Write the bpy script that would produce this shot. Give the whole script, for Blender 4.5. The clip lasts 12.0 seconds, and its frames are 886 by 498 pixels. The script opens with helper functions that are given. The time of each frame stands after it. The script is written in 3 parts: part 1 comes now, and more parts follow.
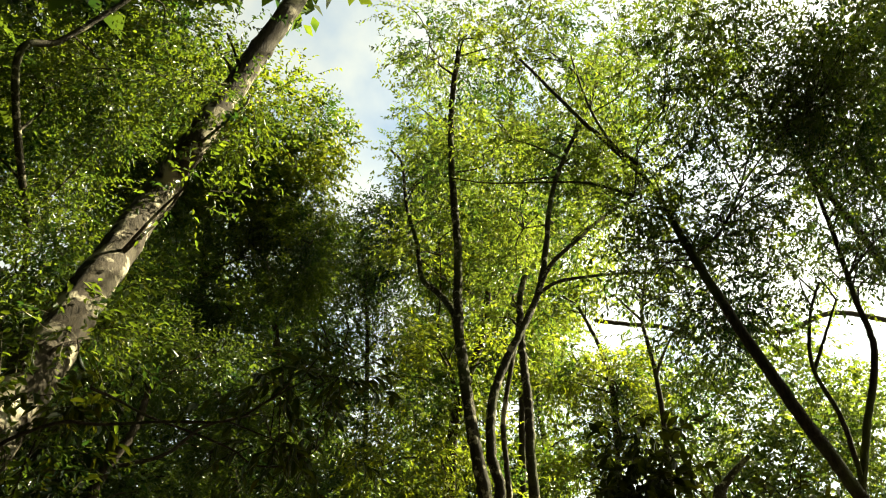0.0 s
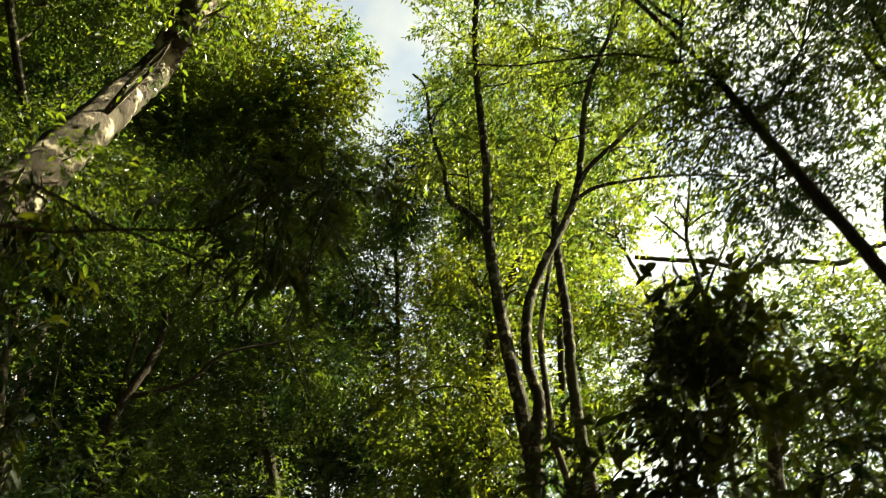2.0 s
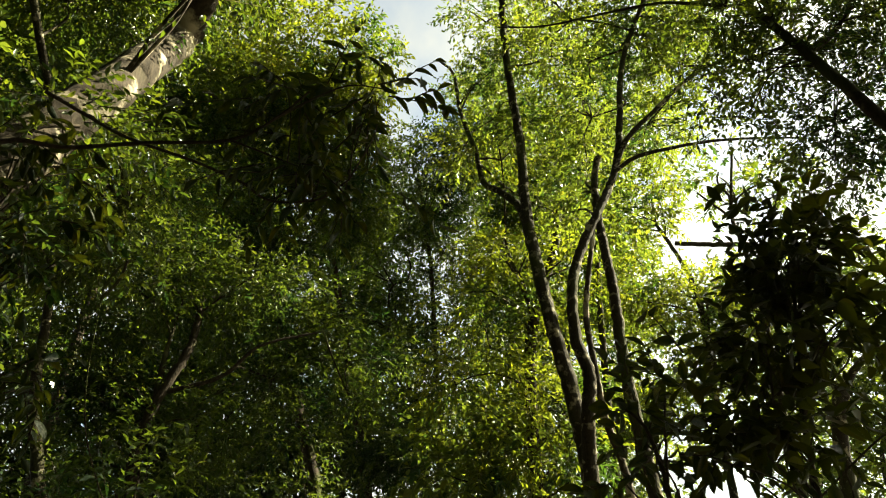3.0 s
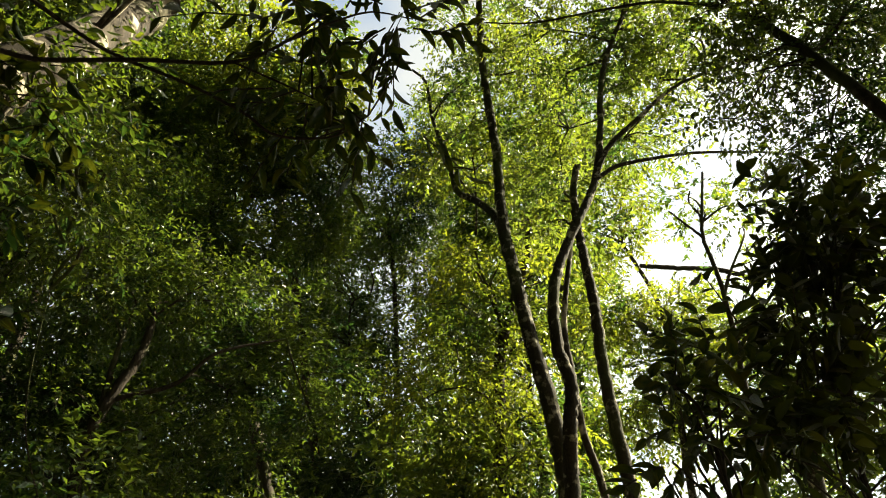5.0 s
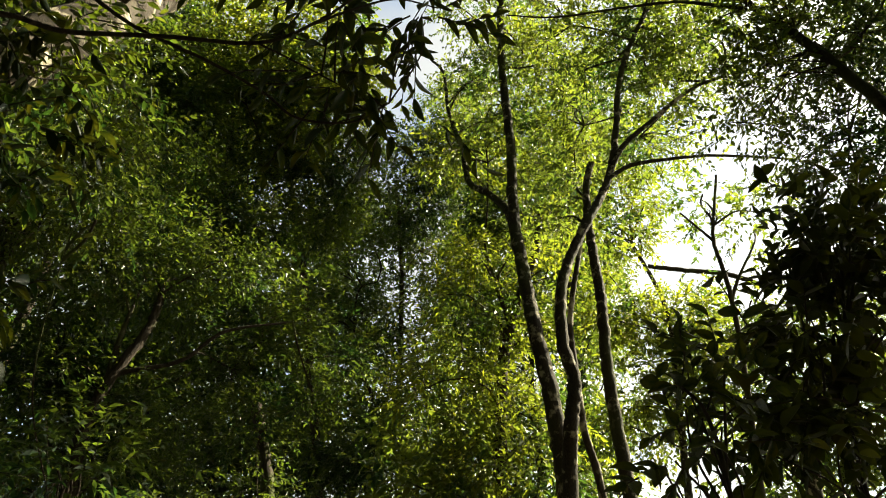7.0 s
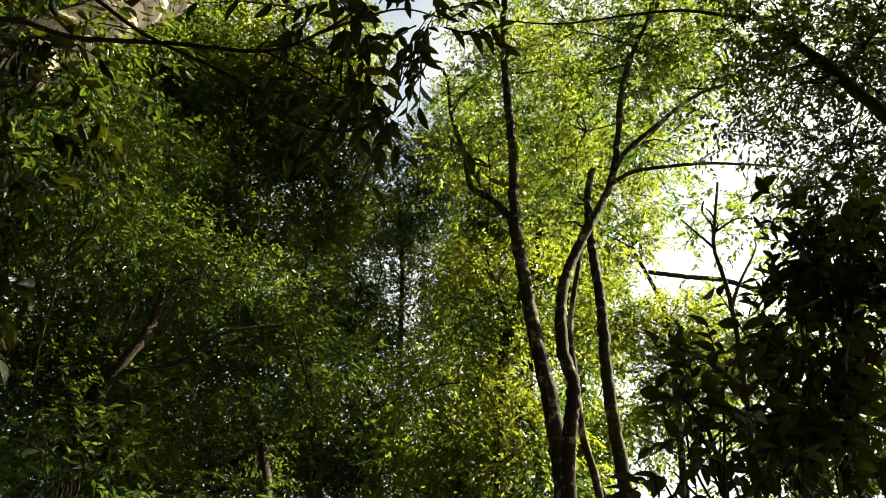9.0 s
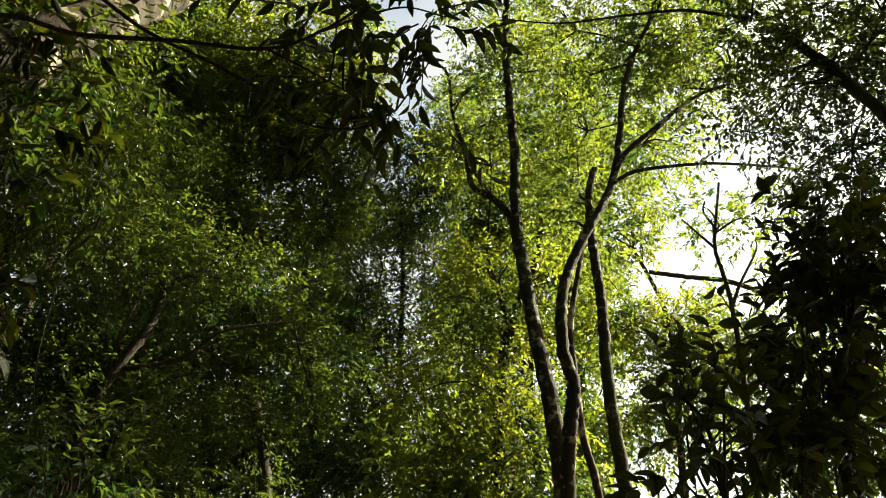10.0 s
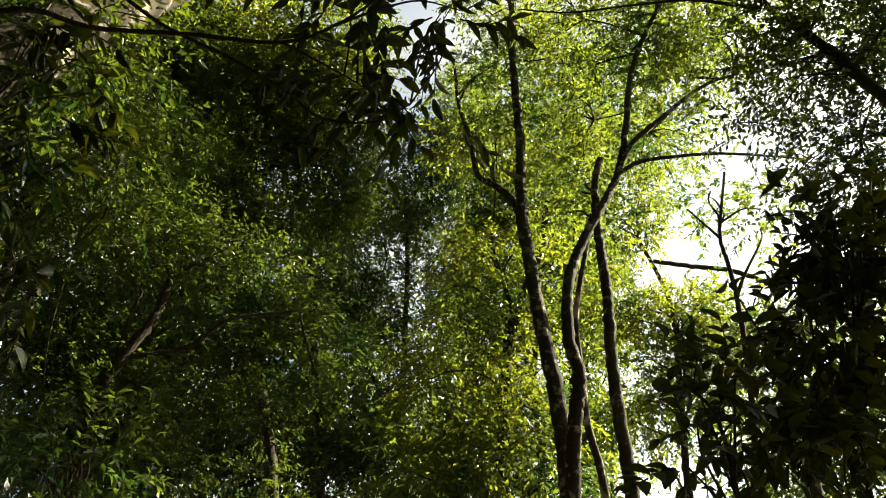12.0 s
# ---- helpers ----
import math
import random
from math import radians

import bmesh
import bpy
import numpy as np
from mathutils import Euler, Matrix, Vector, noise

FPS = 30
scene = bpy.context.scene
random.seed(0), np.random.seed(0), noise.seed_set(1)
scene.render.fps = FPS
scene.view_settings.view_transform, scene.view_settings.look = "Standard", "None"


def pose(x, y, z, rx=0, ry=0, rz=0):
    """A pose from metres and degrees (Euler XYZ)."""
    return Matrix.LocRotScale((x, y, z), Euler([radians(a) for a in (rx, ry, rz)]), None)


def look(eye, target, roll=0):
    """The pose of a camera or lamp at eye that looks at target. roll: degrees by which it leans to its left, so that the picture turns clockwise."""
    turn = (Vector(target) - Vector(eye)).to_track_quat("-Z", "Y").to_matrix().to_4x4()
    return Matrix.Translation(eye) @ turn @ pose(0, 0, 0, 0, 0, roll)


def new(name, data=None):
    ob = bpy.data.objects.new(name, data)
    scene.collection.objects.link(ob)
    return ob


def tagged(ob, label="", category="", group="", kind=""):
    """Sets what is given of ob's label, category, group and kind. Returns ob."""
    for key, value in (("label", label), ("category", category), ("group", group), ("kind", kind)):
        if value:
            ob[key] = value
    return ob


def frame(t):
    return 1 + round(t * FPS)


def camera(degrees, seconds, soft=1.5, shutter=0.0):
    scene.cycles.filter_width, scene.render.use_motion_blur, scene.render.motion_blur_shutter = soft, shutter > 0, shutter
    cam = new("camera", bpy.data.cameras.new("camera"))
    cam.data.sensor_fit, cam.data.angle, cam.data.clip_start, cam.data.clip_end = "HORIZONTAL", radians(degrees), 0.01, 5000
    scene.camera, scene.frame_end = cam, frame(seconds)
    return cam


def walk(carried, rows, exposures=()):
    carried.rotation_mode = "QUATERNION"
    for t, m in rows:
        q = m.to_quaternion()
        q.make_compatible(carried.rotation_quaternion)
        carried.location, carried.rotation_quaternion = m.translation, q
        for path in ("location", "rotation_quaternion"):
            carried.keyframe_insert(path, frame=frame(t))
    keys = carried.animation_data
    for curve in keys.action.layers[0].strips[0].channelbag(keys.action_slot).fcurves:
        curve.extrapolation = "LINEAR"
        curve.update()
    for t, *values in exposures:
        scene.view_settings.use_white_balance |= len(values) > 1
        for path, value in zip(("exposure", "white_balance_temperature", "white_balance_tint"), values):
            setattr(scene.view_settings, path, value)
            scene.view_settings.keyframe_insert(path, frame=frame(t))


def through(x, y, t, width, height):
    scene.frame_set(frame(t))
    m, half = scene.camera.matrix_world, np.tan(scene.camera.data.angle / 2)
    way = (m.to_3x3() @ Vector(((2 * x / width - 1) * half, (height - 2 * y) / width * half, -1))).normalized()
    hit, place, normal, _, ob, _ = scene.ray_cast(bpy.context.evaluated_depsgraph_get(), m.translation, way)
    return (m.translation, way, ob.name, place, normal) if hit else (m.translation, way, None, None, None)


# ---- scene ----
cam = camera(62.0, 12.0, soft=1.0, shutter=0.4)
walk(cam, (
    (0, look((0.349, -1.819, 2.143), (0.410, -0.141, 3.228), -2.29)),
    (0.5, look((0.387, -1.556, 2.064), (0.451, 0.111, 3.167), -3.66)),
    (1, look((0.480, -1.277, 1.917), (0.540, 0.345, 3.086), -1.83)),
    (1.5, look((0.493, -1.121, 1.859), (0.491, 0.567, 2.933), 0.61)),
    (2, look((0.410, -0.842, 1.792), (0.376, 0.866, 2.832), -2.47)),
    (2.5, look((0.268, -0.514, 1.582), (0.205, 1.202, 2.606), -2.56)),
    (2.7, look((0.317, -0.467, 1.622), (0.209, 1.235, 2.666), -3.16)),
    (4.3, look((-0.037, -0.036, 1.619), (-0.117, 1.600, 2.766), -4.73)),
    (4.5, look((-0.019, -0.015, 1.609), (-0.076, 1.614, 2.768), -4.44)),
    (5, look((0.005, -0.003, 1.601), (0.032, 1.645, 2.734), -4.30)),
    (5.5, look((0.000, 0.000, 1.600), (-0.000, 1.639, 2.746), -2.65)),
    (6, look((-0.007, -0.005, 1.597), (-0.014, 1.641, 2.733), -1.52)),
    (6.5, look((-0.009, -0.009, 1.593), (-0.005, 1.641, 2.724), -1.02)),
    (7, look((-0.015, -0.009, 1.594), (-0.010, 1.652, 2.707), -1.09)),
    (9, look((-0.023, -0.034, 1.602), (-0.019, 1.624, 2.720), -0.33)),
    (9.5, look((-0.027, -0.029, 1.607), (-0.024, 1.629, 2.727), -0.24)),
    (10, look((-0.024, -0.034, 1.600), (-0.022, 1.626, 2.716), 0.00)),
    (10.5, look((-0.025, -0.027, 1.599), (-0.020, 1.634, 2.712), -0.08)),
    (11, look((-0.030, -0.031, 1.601), (-0.026, 1.635, 2.706), 0.12)),
    (11.5, look((-0.041, -0.044, 1.598), (-0.040, 1.626, 2.699), 0.52)),
    (12, look((-0.059, -0.056, 1.607), (-0.064, 1.622, 2.695), 0.31)),
), exposures=[(0, 2.62, 8000, -6), (1.5, 2.64, 8000, -5), (2.3, 2.54, 8000, -4), (2.9, 2.52, 7900, -3), (4.4, 2.5, 7600, 0), (6.0, 2.48, 7500, 2), (12, 2.48, 7500, 2)])

# ---- light ----
SUN_AZ, SUN_EL = radians(65), radians(40)      # azimuth to the right of the way ahead
world = bpy.data.worlds.new("sky")
scene.world = world
world.use_nodes = True
wn = world.node_tree
sky = wn.nodes.new("ShaderNodeTexSky")
sky.sky_type, sky.sun_disc = "NISHITA", False
sky.sun_elevation, sky.sun_rotation = SUN_EL, SUN_AZ
sky.air_density, sky.dust_density, sky.ozone_density = 1.0, 1.5, 1.0
cloud = wn.nodes.new("ShaderNodeTexNoise")
cloud.inputs["Scale"].default_value, cloud.inputs["Detail"].default_value = 5.0, 7.0
veil = wn.nodes.new("ShaderNodeMapRange")
veil.inputs[1].default_value, veil.inputs[2].default_value = 0.30, 0.52
wn.links.new(cloud.outputs[0], veil.inputs[0])
white = wn.nodes.new("ShaderNodeHueSaturation")
white.inputs["Saturation"].default_value, white.inputs["Value"].default_value = 0.30, 1.1
wn.links.new(sky.outputs[0], white.inputs["Color"])
haze = wn.nodes.new("ShaderNodeMixRGB")
wn.links.new(veil.outputs[0], haze.inputs[0])
wn.links.new(sky.outputs[0], haze.inputs[1])
wn.links.new(white.outputs[0], haze.inputs[2])
wn.links.new(haze.outputs[0], wn.nodes["Background"].inputs[0])
wn.nodes["Background"].inputs[1].default_value = 0.05

sun_dir = Vector((math.sin(SUN_AZ) * math.cos(SUN_EL), math.cos(SUN_AZ) * math.cos(SUN_EL), math.sin(SUN_EL)))
sun = new("sun", bpy.data.lights.new("sun", "SUN"))
sun.data.energy, sun.data.angle, sun.data.color = 5.0, radians(0.6), (1.0, 0.93, 0.80)
sun.matrix_world = look(sun_dir * 60, (0, 0, 0))


# ---- materials ----
def material(name):
    m = bpy.data.materials.new(name)
    m.use_nodes = True
    nt = m.node_tree
    return m, nt, nt.nodes["Principled BSDF"], nt.nodes["Material Output"]


def node(nt, kind, **values):
    n = nt.nodes.new(kind)
    for key, v in values.items():
        n.inputs[key.replace("_", " ")].default_value = v
    return n


def ramp(nt, source, stops):
    n = nt.nodes.new("ShaderNodeValToRGB")
    el = n.color_ramp.elements
    while len(el) < len(stops):
        el.new(0.5)
    for e, (p, c) in zip(el, stops):
        e.position, e.color = p, (*c, 1)
    nt.links.new(source, n.inputs[0])
    return n.outputs[0]


def leaf_material(name, dark, light, old, glow, through=0.5, rough=0.32, shine=0.5):
    """Green leaf, a little glossy, that lets yellow-green light through; each leaf has its own tone."""
    m, nt, bsdf, out = material(name)
    geo = nt.nodes.new("ShaderNodeNewGeometry")
    info = nt.nodes.new("ShaderNodeObjectInfo")
    add = nt.nodes.new("ShaderNodeMath")
    add.operation = "ADD"
    nt.links.new(geo.outputs["Random Per Island"], add.inputs[0])
    nt.links.new(info.outputs["Random"], add.inputs[1])
    own = nt.nodes.new("ShaderNodeMath")
    own.operation = "FRACT"
    nt.links.new(add.outputs[0], own.inputs[0])
    tone = ramp(nt, own.outputs[0], ((0.0, dark), (0.55, light), (0.93, light), (1.0, old)))
    pos = nt.nodes.new("ShaderNodeTexCoord")
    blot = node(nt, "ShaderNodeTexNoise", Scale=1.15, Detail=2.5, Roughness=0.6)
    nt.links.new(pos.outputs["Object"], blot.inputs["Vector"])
    clump_light = nt.nodes.new("ShaderNodeMapRange")          # broad noise darkens whole clumps as if in shade
    clump_light.inputs[1].default_value, clump_light.inputs[2].default_value = 0.37, 0.54
    nt.links.new(blot.outputs[0], clump_light.inputs[0])
    shaded_tone = nt.nodes.new("ShaderNodeMixRGB")
    shaded_tone.inputs[1].default_value = (dark[0] * 0.55, dark[1] * 0.85, dark[2] * 1.1, 1)
    nt.links.new(clump_light.outputs[0], shaded_tone.inputs[0])
    nt.links.new(tone, shaded_tone.inputs[2])
    nt.links.new(shaded_tone.outputs[0], bsdf.inputs["Base Color"])
    bsdf.inputs["Roughness"].default_value = rough
    bsdf.inputs["Specular IOR Level"].default_value = shine
    vein = node(nt, "ShaderNodeTexNoise", Scale=60.0, Detail=2.0)
    nt.links.new(pos.outputs["Object"], vein.inputs["Vector"])
    bump = node(nt, "ShaderNodeBump", Strength=0.25, Distance=0.004)
    nt.links.new(vein.outputs[0], bump.inputs["Height"])
    nt.links.new(bump.outputs[0], bsdf.inputs["Normal"])
    trans = nt.nodes.new("ShaderNodeBsdfTranslucent")
    tint = ramp(nt, own.outputs[0], ((0.0, tuple(c * 0.75 for c in glow)), (0.6, glow), (1.0, (glow[0] * 1.25, glow[1] * 1.05, glow[2]))))
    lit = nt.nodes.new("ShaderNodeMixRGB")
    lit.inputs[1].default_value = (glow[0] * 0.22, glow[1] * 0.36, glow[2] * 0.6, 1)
    nt.links.new(clump_light.outputs[0], lit.inputs[0])
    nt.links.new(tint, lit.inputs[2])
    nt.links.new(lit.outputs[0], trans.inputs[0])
    mix = nt.nodes.new("ShaderNodeMixShader")
    mix.inputs[0].default_value = through
    nt.links.new(bsdf.outputs[0], mix.inputs[1])
    nt.links.new(trans.outputs[0], mix.inputs[2])
    nt.links.new(mix.outputs[0], out.inputs[0])
    return m


def bark_material(name, dark, mid, pale, patch=0.62, moss=(0.07, 0.09, 0.02), scale=1.0):
    """Rough bark: fine upright grain, broad blotches and pale lichen."""
    m, nt, bsdf, out = material(name)
    pos = nt.nodes.new("ShaderNodeTexCoord")
    squash = nt.nodes.new("ShaderNodeMapping")
    squash.inputs["Scale"].default_value = (1, 1, 0.22)
    nt.links.new(pos.outputs["Object"], squash.inputs[0])
    grain = node(nt, "ShaderNodeTexNoise", Scale=55.0 * scale, Detail=6.0, Roughness=0.65)
    nt.links.new(squash.outputs[0], grain.inputs["Vector"])
    blot = node(nt, "ShaderNodeTexNoise", Scale=5.0 * scale, Detail=5.0, Roughness=0.6)
    nt.links.new(pos.outputs["Object"], blot.inputs["Vector"])
    base = ramp(nt, grain.outputs[0], ((0.3, dark), (0.7, mid)))
    spots = ramp(nt, blot.outputs[0], ((patch - 0.06, (0, 0, 0)), (patch + 0.04, (1, 1, 1))))
    mix = nt.nodes.new("ShaderNodeMixRGB")
    nt.links.new(spots, mix.inputs[0])
    nt.links.new(base, mix.inputs[1])
    mix.inputs[2].default_value = (*pale, 1)
    broad = node(nt, "ShaderNodeTexNoise", Scale=1.6, Detail=4.0)
    nt.links.new(pos.outputs["Object"], broad.inputs["Vector"])
    green = ramp(nt, broad.outputs[0], ((0.52, (0, 0, 0)), (0.66, (0.7, 0.7, 0.7))))
    mix2 = nt.nodes.new("ShaderNodeMixRGB")
    nt.links.new(green, mix2.inputs[0])
    nt.links.new(mix.outputs[0], mix2.inputs[1])
    mix2.inputs[2].default_value = (*moss, 1)
    nt.links.new(mix2.outputs[0], bsdf.inputs["Base Color"])
    bsdf.inputs["Roughness"].default_value = 0.9
    bsdf.inputs["Specular IOR Level"].default_value = 0.2
    bump = node(nt, "ShaderNodeBump", Strength=0.9, Distance=0.014)
    nt.links.new(grain.outputs[0], bump.inputs["Height"])
    nt.links.new(bump.outputs[0], bsdf.inputs["Normal"])
    return m


# brighter, yellower leaf tones carry part of the sunlight in their colour
LEAF_SUNNY = leaf_material("leaf_yellow_sunlit", (0.018, 0.036, 0.007), (0.064, 0.088, 0.017), (0.11, 0.075, 0.014), (0.255, 0.335, 0.034), 0.46, 0.34, 0.42)
LEAF_SUNLIT_GOLD = leaf_material("leaf_golden_sunlit", (0.040, 0.055, 0.008), (0.085, 0.100, 0.014), (0.13, 0.095, 0.014), (0.275, 0.335, 0.025), 0.48, 0.36, 0.4)
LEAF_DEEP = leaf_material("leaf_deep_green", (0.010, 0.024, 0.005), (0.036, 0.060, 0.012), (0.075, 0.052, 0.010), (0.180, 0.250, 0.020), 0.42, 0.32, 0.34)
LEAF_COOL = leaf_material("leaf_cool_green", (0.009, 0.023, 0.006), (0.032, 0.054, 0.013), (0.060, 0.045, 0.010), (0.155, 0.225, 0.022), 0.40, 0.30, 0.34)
# near leaves are darkened in colour to read as shaded silhouettes
LEAF_NEAR_SHADED = leaf_material("leaf_near_shaded", (0.009, 0.018, 0.004), (0.020, 0.031, 0.006), (0.045, 0.030, 0.007), (0.085, 0.095, 0.007), 0.36, 0.45, 0.14)
BARK_BROWN = bark_material("bark_brown", (0.010, 0.008, 0.005), (0.055, 0.045, 0.027), (0.36, 0.32, 0.22), 0.615, (0.05, 0.06, 0.016), 2.0)
BARK_DARK = bark_material("bark_dark", (0.013, 0.010, 0.006), (0.05, 0.037, 0.024), (0.10, 0.085, 0.055), 0.68)
BARK_PALE = bark_material("bark_pale", (0.014, 0.011, 0.007), (0.065, 0.050, 0.033), (0.44, 0.39, 0.28), 0.59, (0.045, 0.04, 0.018), 0.8)


def litter_material():
    m, nt, bsdf, out = material("shaded_litter")
    pos = nt.nodes.new("ShaderNodeTexCoord")
    cell = node(nt, "ShaderNodeTexVoronoi", Scale=14.0)
    nt.links.new(pos.outputs["Object"], cell.inputs["Vector"])
    broad = node(nt, "ShaderNodeTexNoise", Scale=0.7, Detail=6.0)
    nt.links.new(pos.outputs["Object"], broad.inputs["Vector"])
    mix = nt.nodes.new("ShaderNodeMixRGB")
    mix.inputs[0].default_value = 0.5
    # very dark tones stand in for shade and undergrowth, cutting bounced light
    nt.links.new(ramp(nt, cell.outputs["Color"], ((0.1, (0.008, 0.006, 0.004)), (0.9, (0.045, 0.032, 0.016)))), mix.inputs[1])
    nt.links.new(ramp(nt, broad.outputs[0], ((0.35, (0.008, 0.012, 0.004)), (0.65, (0.03, 0.022, 0.012)))), mix.inputs[2])
    nt.links.new(mix.outputs[0], bsdf.inputs["Base Color"])
    bsdf.inputs["Roughness"].default_value = 0.95
    bump = node(nt, "ShaderNodeBump", Strength=0.8, Distance=0.03)
    nt.links.new(cell.outputs["Distance"], bump.inputs["Height"])
    nt.links.new(bump.outputs[0], bsdf.inputs["Normal"])
    return m


LITTER = litter_material()


# ---- builders ----
def mesh_of(name, verts, faces, mat, smooth=False):
    """A mesh from arrays: verts (n, 3), faces (m, k)."""
    verts, faces = np.asarray(verts, np.float32), np.asarray(faces, np.int32)
    me = bpy.data.meshes.new(name)
    k = faces.shape[1]
    me.vertices.add(len(verts))
    me.vertices.foreach_set("co", verts.ravel())
    me.loops.add(faces.size)
    me.loops.foreach_set("vertex_index", faces.ravel())
    me.polygons.add(len(faces))
    me.polygons.foreach_set("loop_start", np.arange(0, faces.size, k, dtype=np.int32))
    me.polygons.foreach_set("loop_total", np.full(len(faces), k, np.int32))
    if smooth:
        me.polygons.foreach_set("use_smooth", np.ones(len(faces), bool))
    me.materials.append(mat)
    me.update(calc_edges=True)
    return me


def part(name, me, parent, label=""):
    ob = new(name, me)
    ob.parent = parent
    ob.location = -Vector(parent.location) if parent.parent is None else (0, 0, 0)
    return tagged(ob, label)


def spline(points, per=6):
    """A smooth line through a few points."""
    p = np.array(points, float)
    p = np.vstack([2 * p[0] - p[1], p, 2 * p[-1] - p[-2]])
    out = []
    for i in range(1, len(p) - 2):
        for s in np.linspace(0, 1, per, endpoint=False):
            a, b, c, d = p[i - 1:i + 3]
            out.append(0.5 * (2 * b + (c - a) * s + (2 * a - 5 * b + 4 * c - d) * s ** 2 + (3 * b - a - 3 * c + d) * s ** 3))
    out.append(p[-2])
    return np.array(out)


def tube_arrays(line, radii, sides, rng, rough=0.06):
    """A round, slightly lumpy limb along a line."""
    n = len(line)
    ahead = np.gradient(line, axis=0)
    ahead /= np.linalg.norm(ahead, axis=1)[:, None] + 1e-9
    ref = np.array([0.31, 0.94, 0.11])
    u = np.cross(ahead, ref)
    u /= np.linalg.norm(u, axis=1)[:, None] + 1e-9
    v = np.cross(ahead, u)
    ang = np.linspace(0, 2 * np.pi, sides, endpoint=False)
    r = np.asarray(radii)[:, None] * (1 + rough * rng.standard_normal((n, sides)))
    verts = line[:, None] + r[..., None] * (np.cos(ang)[None, :, None] * u[:, None] + np.sin(ang)[None, :, None] * v[:, None])
    i, j = np.meshgrid(np.arange(n - 1), np.arange(sides), indexing="ij")
    k = (j + 1) % sides
    faces = np.stack([i * sides + j, i * sides + k, (i + 1) * sides + k, (i + 1) * sides + j], -1).reshape(-1, 4)
    tip = np.array([[(n - 1) * sides + a, (n - 1) * sides + b, (n - 1) * sides + c, (n - 1) * sides + d]
                    for a, b, c, d in ((0, 1, 2, 3),)]) if sides == 4 else np.zeros((0, 4), int)
    return verts.reshape(-1, 3), np.vstack([faces, tip])


def joined(pieces):
    verts, faces, at = [], [], 0
    for v, f in pieces:
        verts.append(v), faces.append(f + at)
        at += len(v)
    return np.vstack(verts), np.vstack(faces)


# leaf outlines: across, along, up; halves folded along the midrib
LEAF_SLIM = (np.array([(0, 0, 0), (-0.5, 0.32, 0.10), (-0.40, 0.66, 0.07), (0, 1, -0.08), (0.40, 0.66, 0.07), (0.5, 0.32, 0.10)]),
             np.array([(0, 3, 2, 1), (0, 5, 4, 3)]))
LEAF_BROAD = (np.array([(0, 0, 0), (-0.34, 0.16, 0.05), (-0.5, 0.42, 0.10), (-0.36, 0.74, 0.05), (0, 1, -0.10), (0.36, 0.74, 0.05), (0.5, 0.42, 0.10), (0.34, 0.16, 0.05), (0, 0.45, 0.0)]),
              np.array([(0, 8, 2, 1), (8, 4, 3, 2), (0, 7, 6, 8), (8, 6, 5, 4)]))

LEAF_FAR = (np.array([(0, 0, 0), (-0.62, 0.45, 0.10), (0, 1, -0.08), (0.62, 0.45, 0.10)]), np.array([(0, 3, 2, 1)]))


def curled_leaf(seed):
    """One oval leaf with a midrib fold, a pointed tip and a slight curl."""
    rng = np.random.default_rng(seed)
    rows, half = np.linspace(0, 1, 8), []
    bend, twist = rng.uniform(-0.22, 0.02), rng.uniform(-0.12, 0.12)
    for t in rows:
        w = 0.5 * math.sin(math.pi * min(1, t * 0.94 + 0.03) ** 0.85) ** 0.9 + (0.012 if t < 0.06 else 0.0)
        mid = bend * t * t
        half += [(-w, t, mid + 0.30 * w + twist * w), (0.0, t, mid), (w, t, mid + 0.30 * w - twist * w)]
    faces = [(3 * i + k, 3 * i + k + 1, 3 * i + k + 4, 3 * i + k + 3) for i in range(7) for k in (0, 1)]
    return np.array(half), np.array(faces)


def unit(a):
    return a / (np.linalg.norm(a, axis=-1, keepdims=True) + 1e-9)


def leaves_at(base, way, face, length, width, shape):
    """Leaves that start at base, point along way and show their upper side to face."""
    form, faces = shape
    x = unit(np.cross(way, face))
    z = np.cross(x, way)
    if form is None:
        return np.stack([x * width[:, None], way * length[:, None], z * length[:, None], base], 2), faces
    v = (base[:, None] + form[None, :, 0, None] * (x * width[:, None])[:, None]
         + form[None, :, 1, None] * (way * length[:, None])[:, None] + form[None, :, 2, None] * (z * length[:, None])[:, None])
    f = faces[None] + (np.arange(len(base)) * len(form))[:, None, None]
    return v.reshape(-1, 3), f.reshape(-1, faces.shape[1])


def spray_leaves(root, way, rng, leaf, count=11, reach=0.42, ratio=0.36, droop=0.35, shape=LEAF_SLIM, gap=0.0):
    """Twigs from root along way, each with alternate leaves; returns the leaves and the twigs' lines."""
    n = len(root)
    s = np.linspace(0.12, 1.0, count)[None] + 0.03 * rng.standard_normal((n, count))
    size = reach * rng.uniform(0.6, 1.25, (n, 1))
    bend = np.array([0, 0, -1.0])
    at = root[:, None] + way[:, None] * (s * size)[..., None] + bend * (0.25 * droop * size * s ** 2)[..., None]
    side = unit(np.cross(way, np.array([0, 0, 1.0]) + 0.5 * rng.standard_normal((n, 3))))
    sign = np.where(np.arange(count) % 2, 1.0, -1.0)[None, :, None]
    point = unit(0.75 * way[:, None] + 0.85 * sign * side[:, None] + 0.38 * rng.standard_normal((n, count, 3)) + bend * droop)
    face = unit(np.array([0, 0, 1.0]) + 0.65 * rng.standard_normal((n, count, 3)))
    length = leaf * rng.uniform(0.6, 1.25, (n, count))
    keep = rng.random((n, count)) > gap
    return leaves_at(at[keep], point[keep], face[keep], length[keep], (length * ratio * rng.uniform(0.8, 1.2, (n, count)))[keep], shape), (root, at[:, count // 2], at[:, -1])


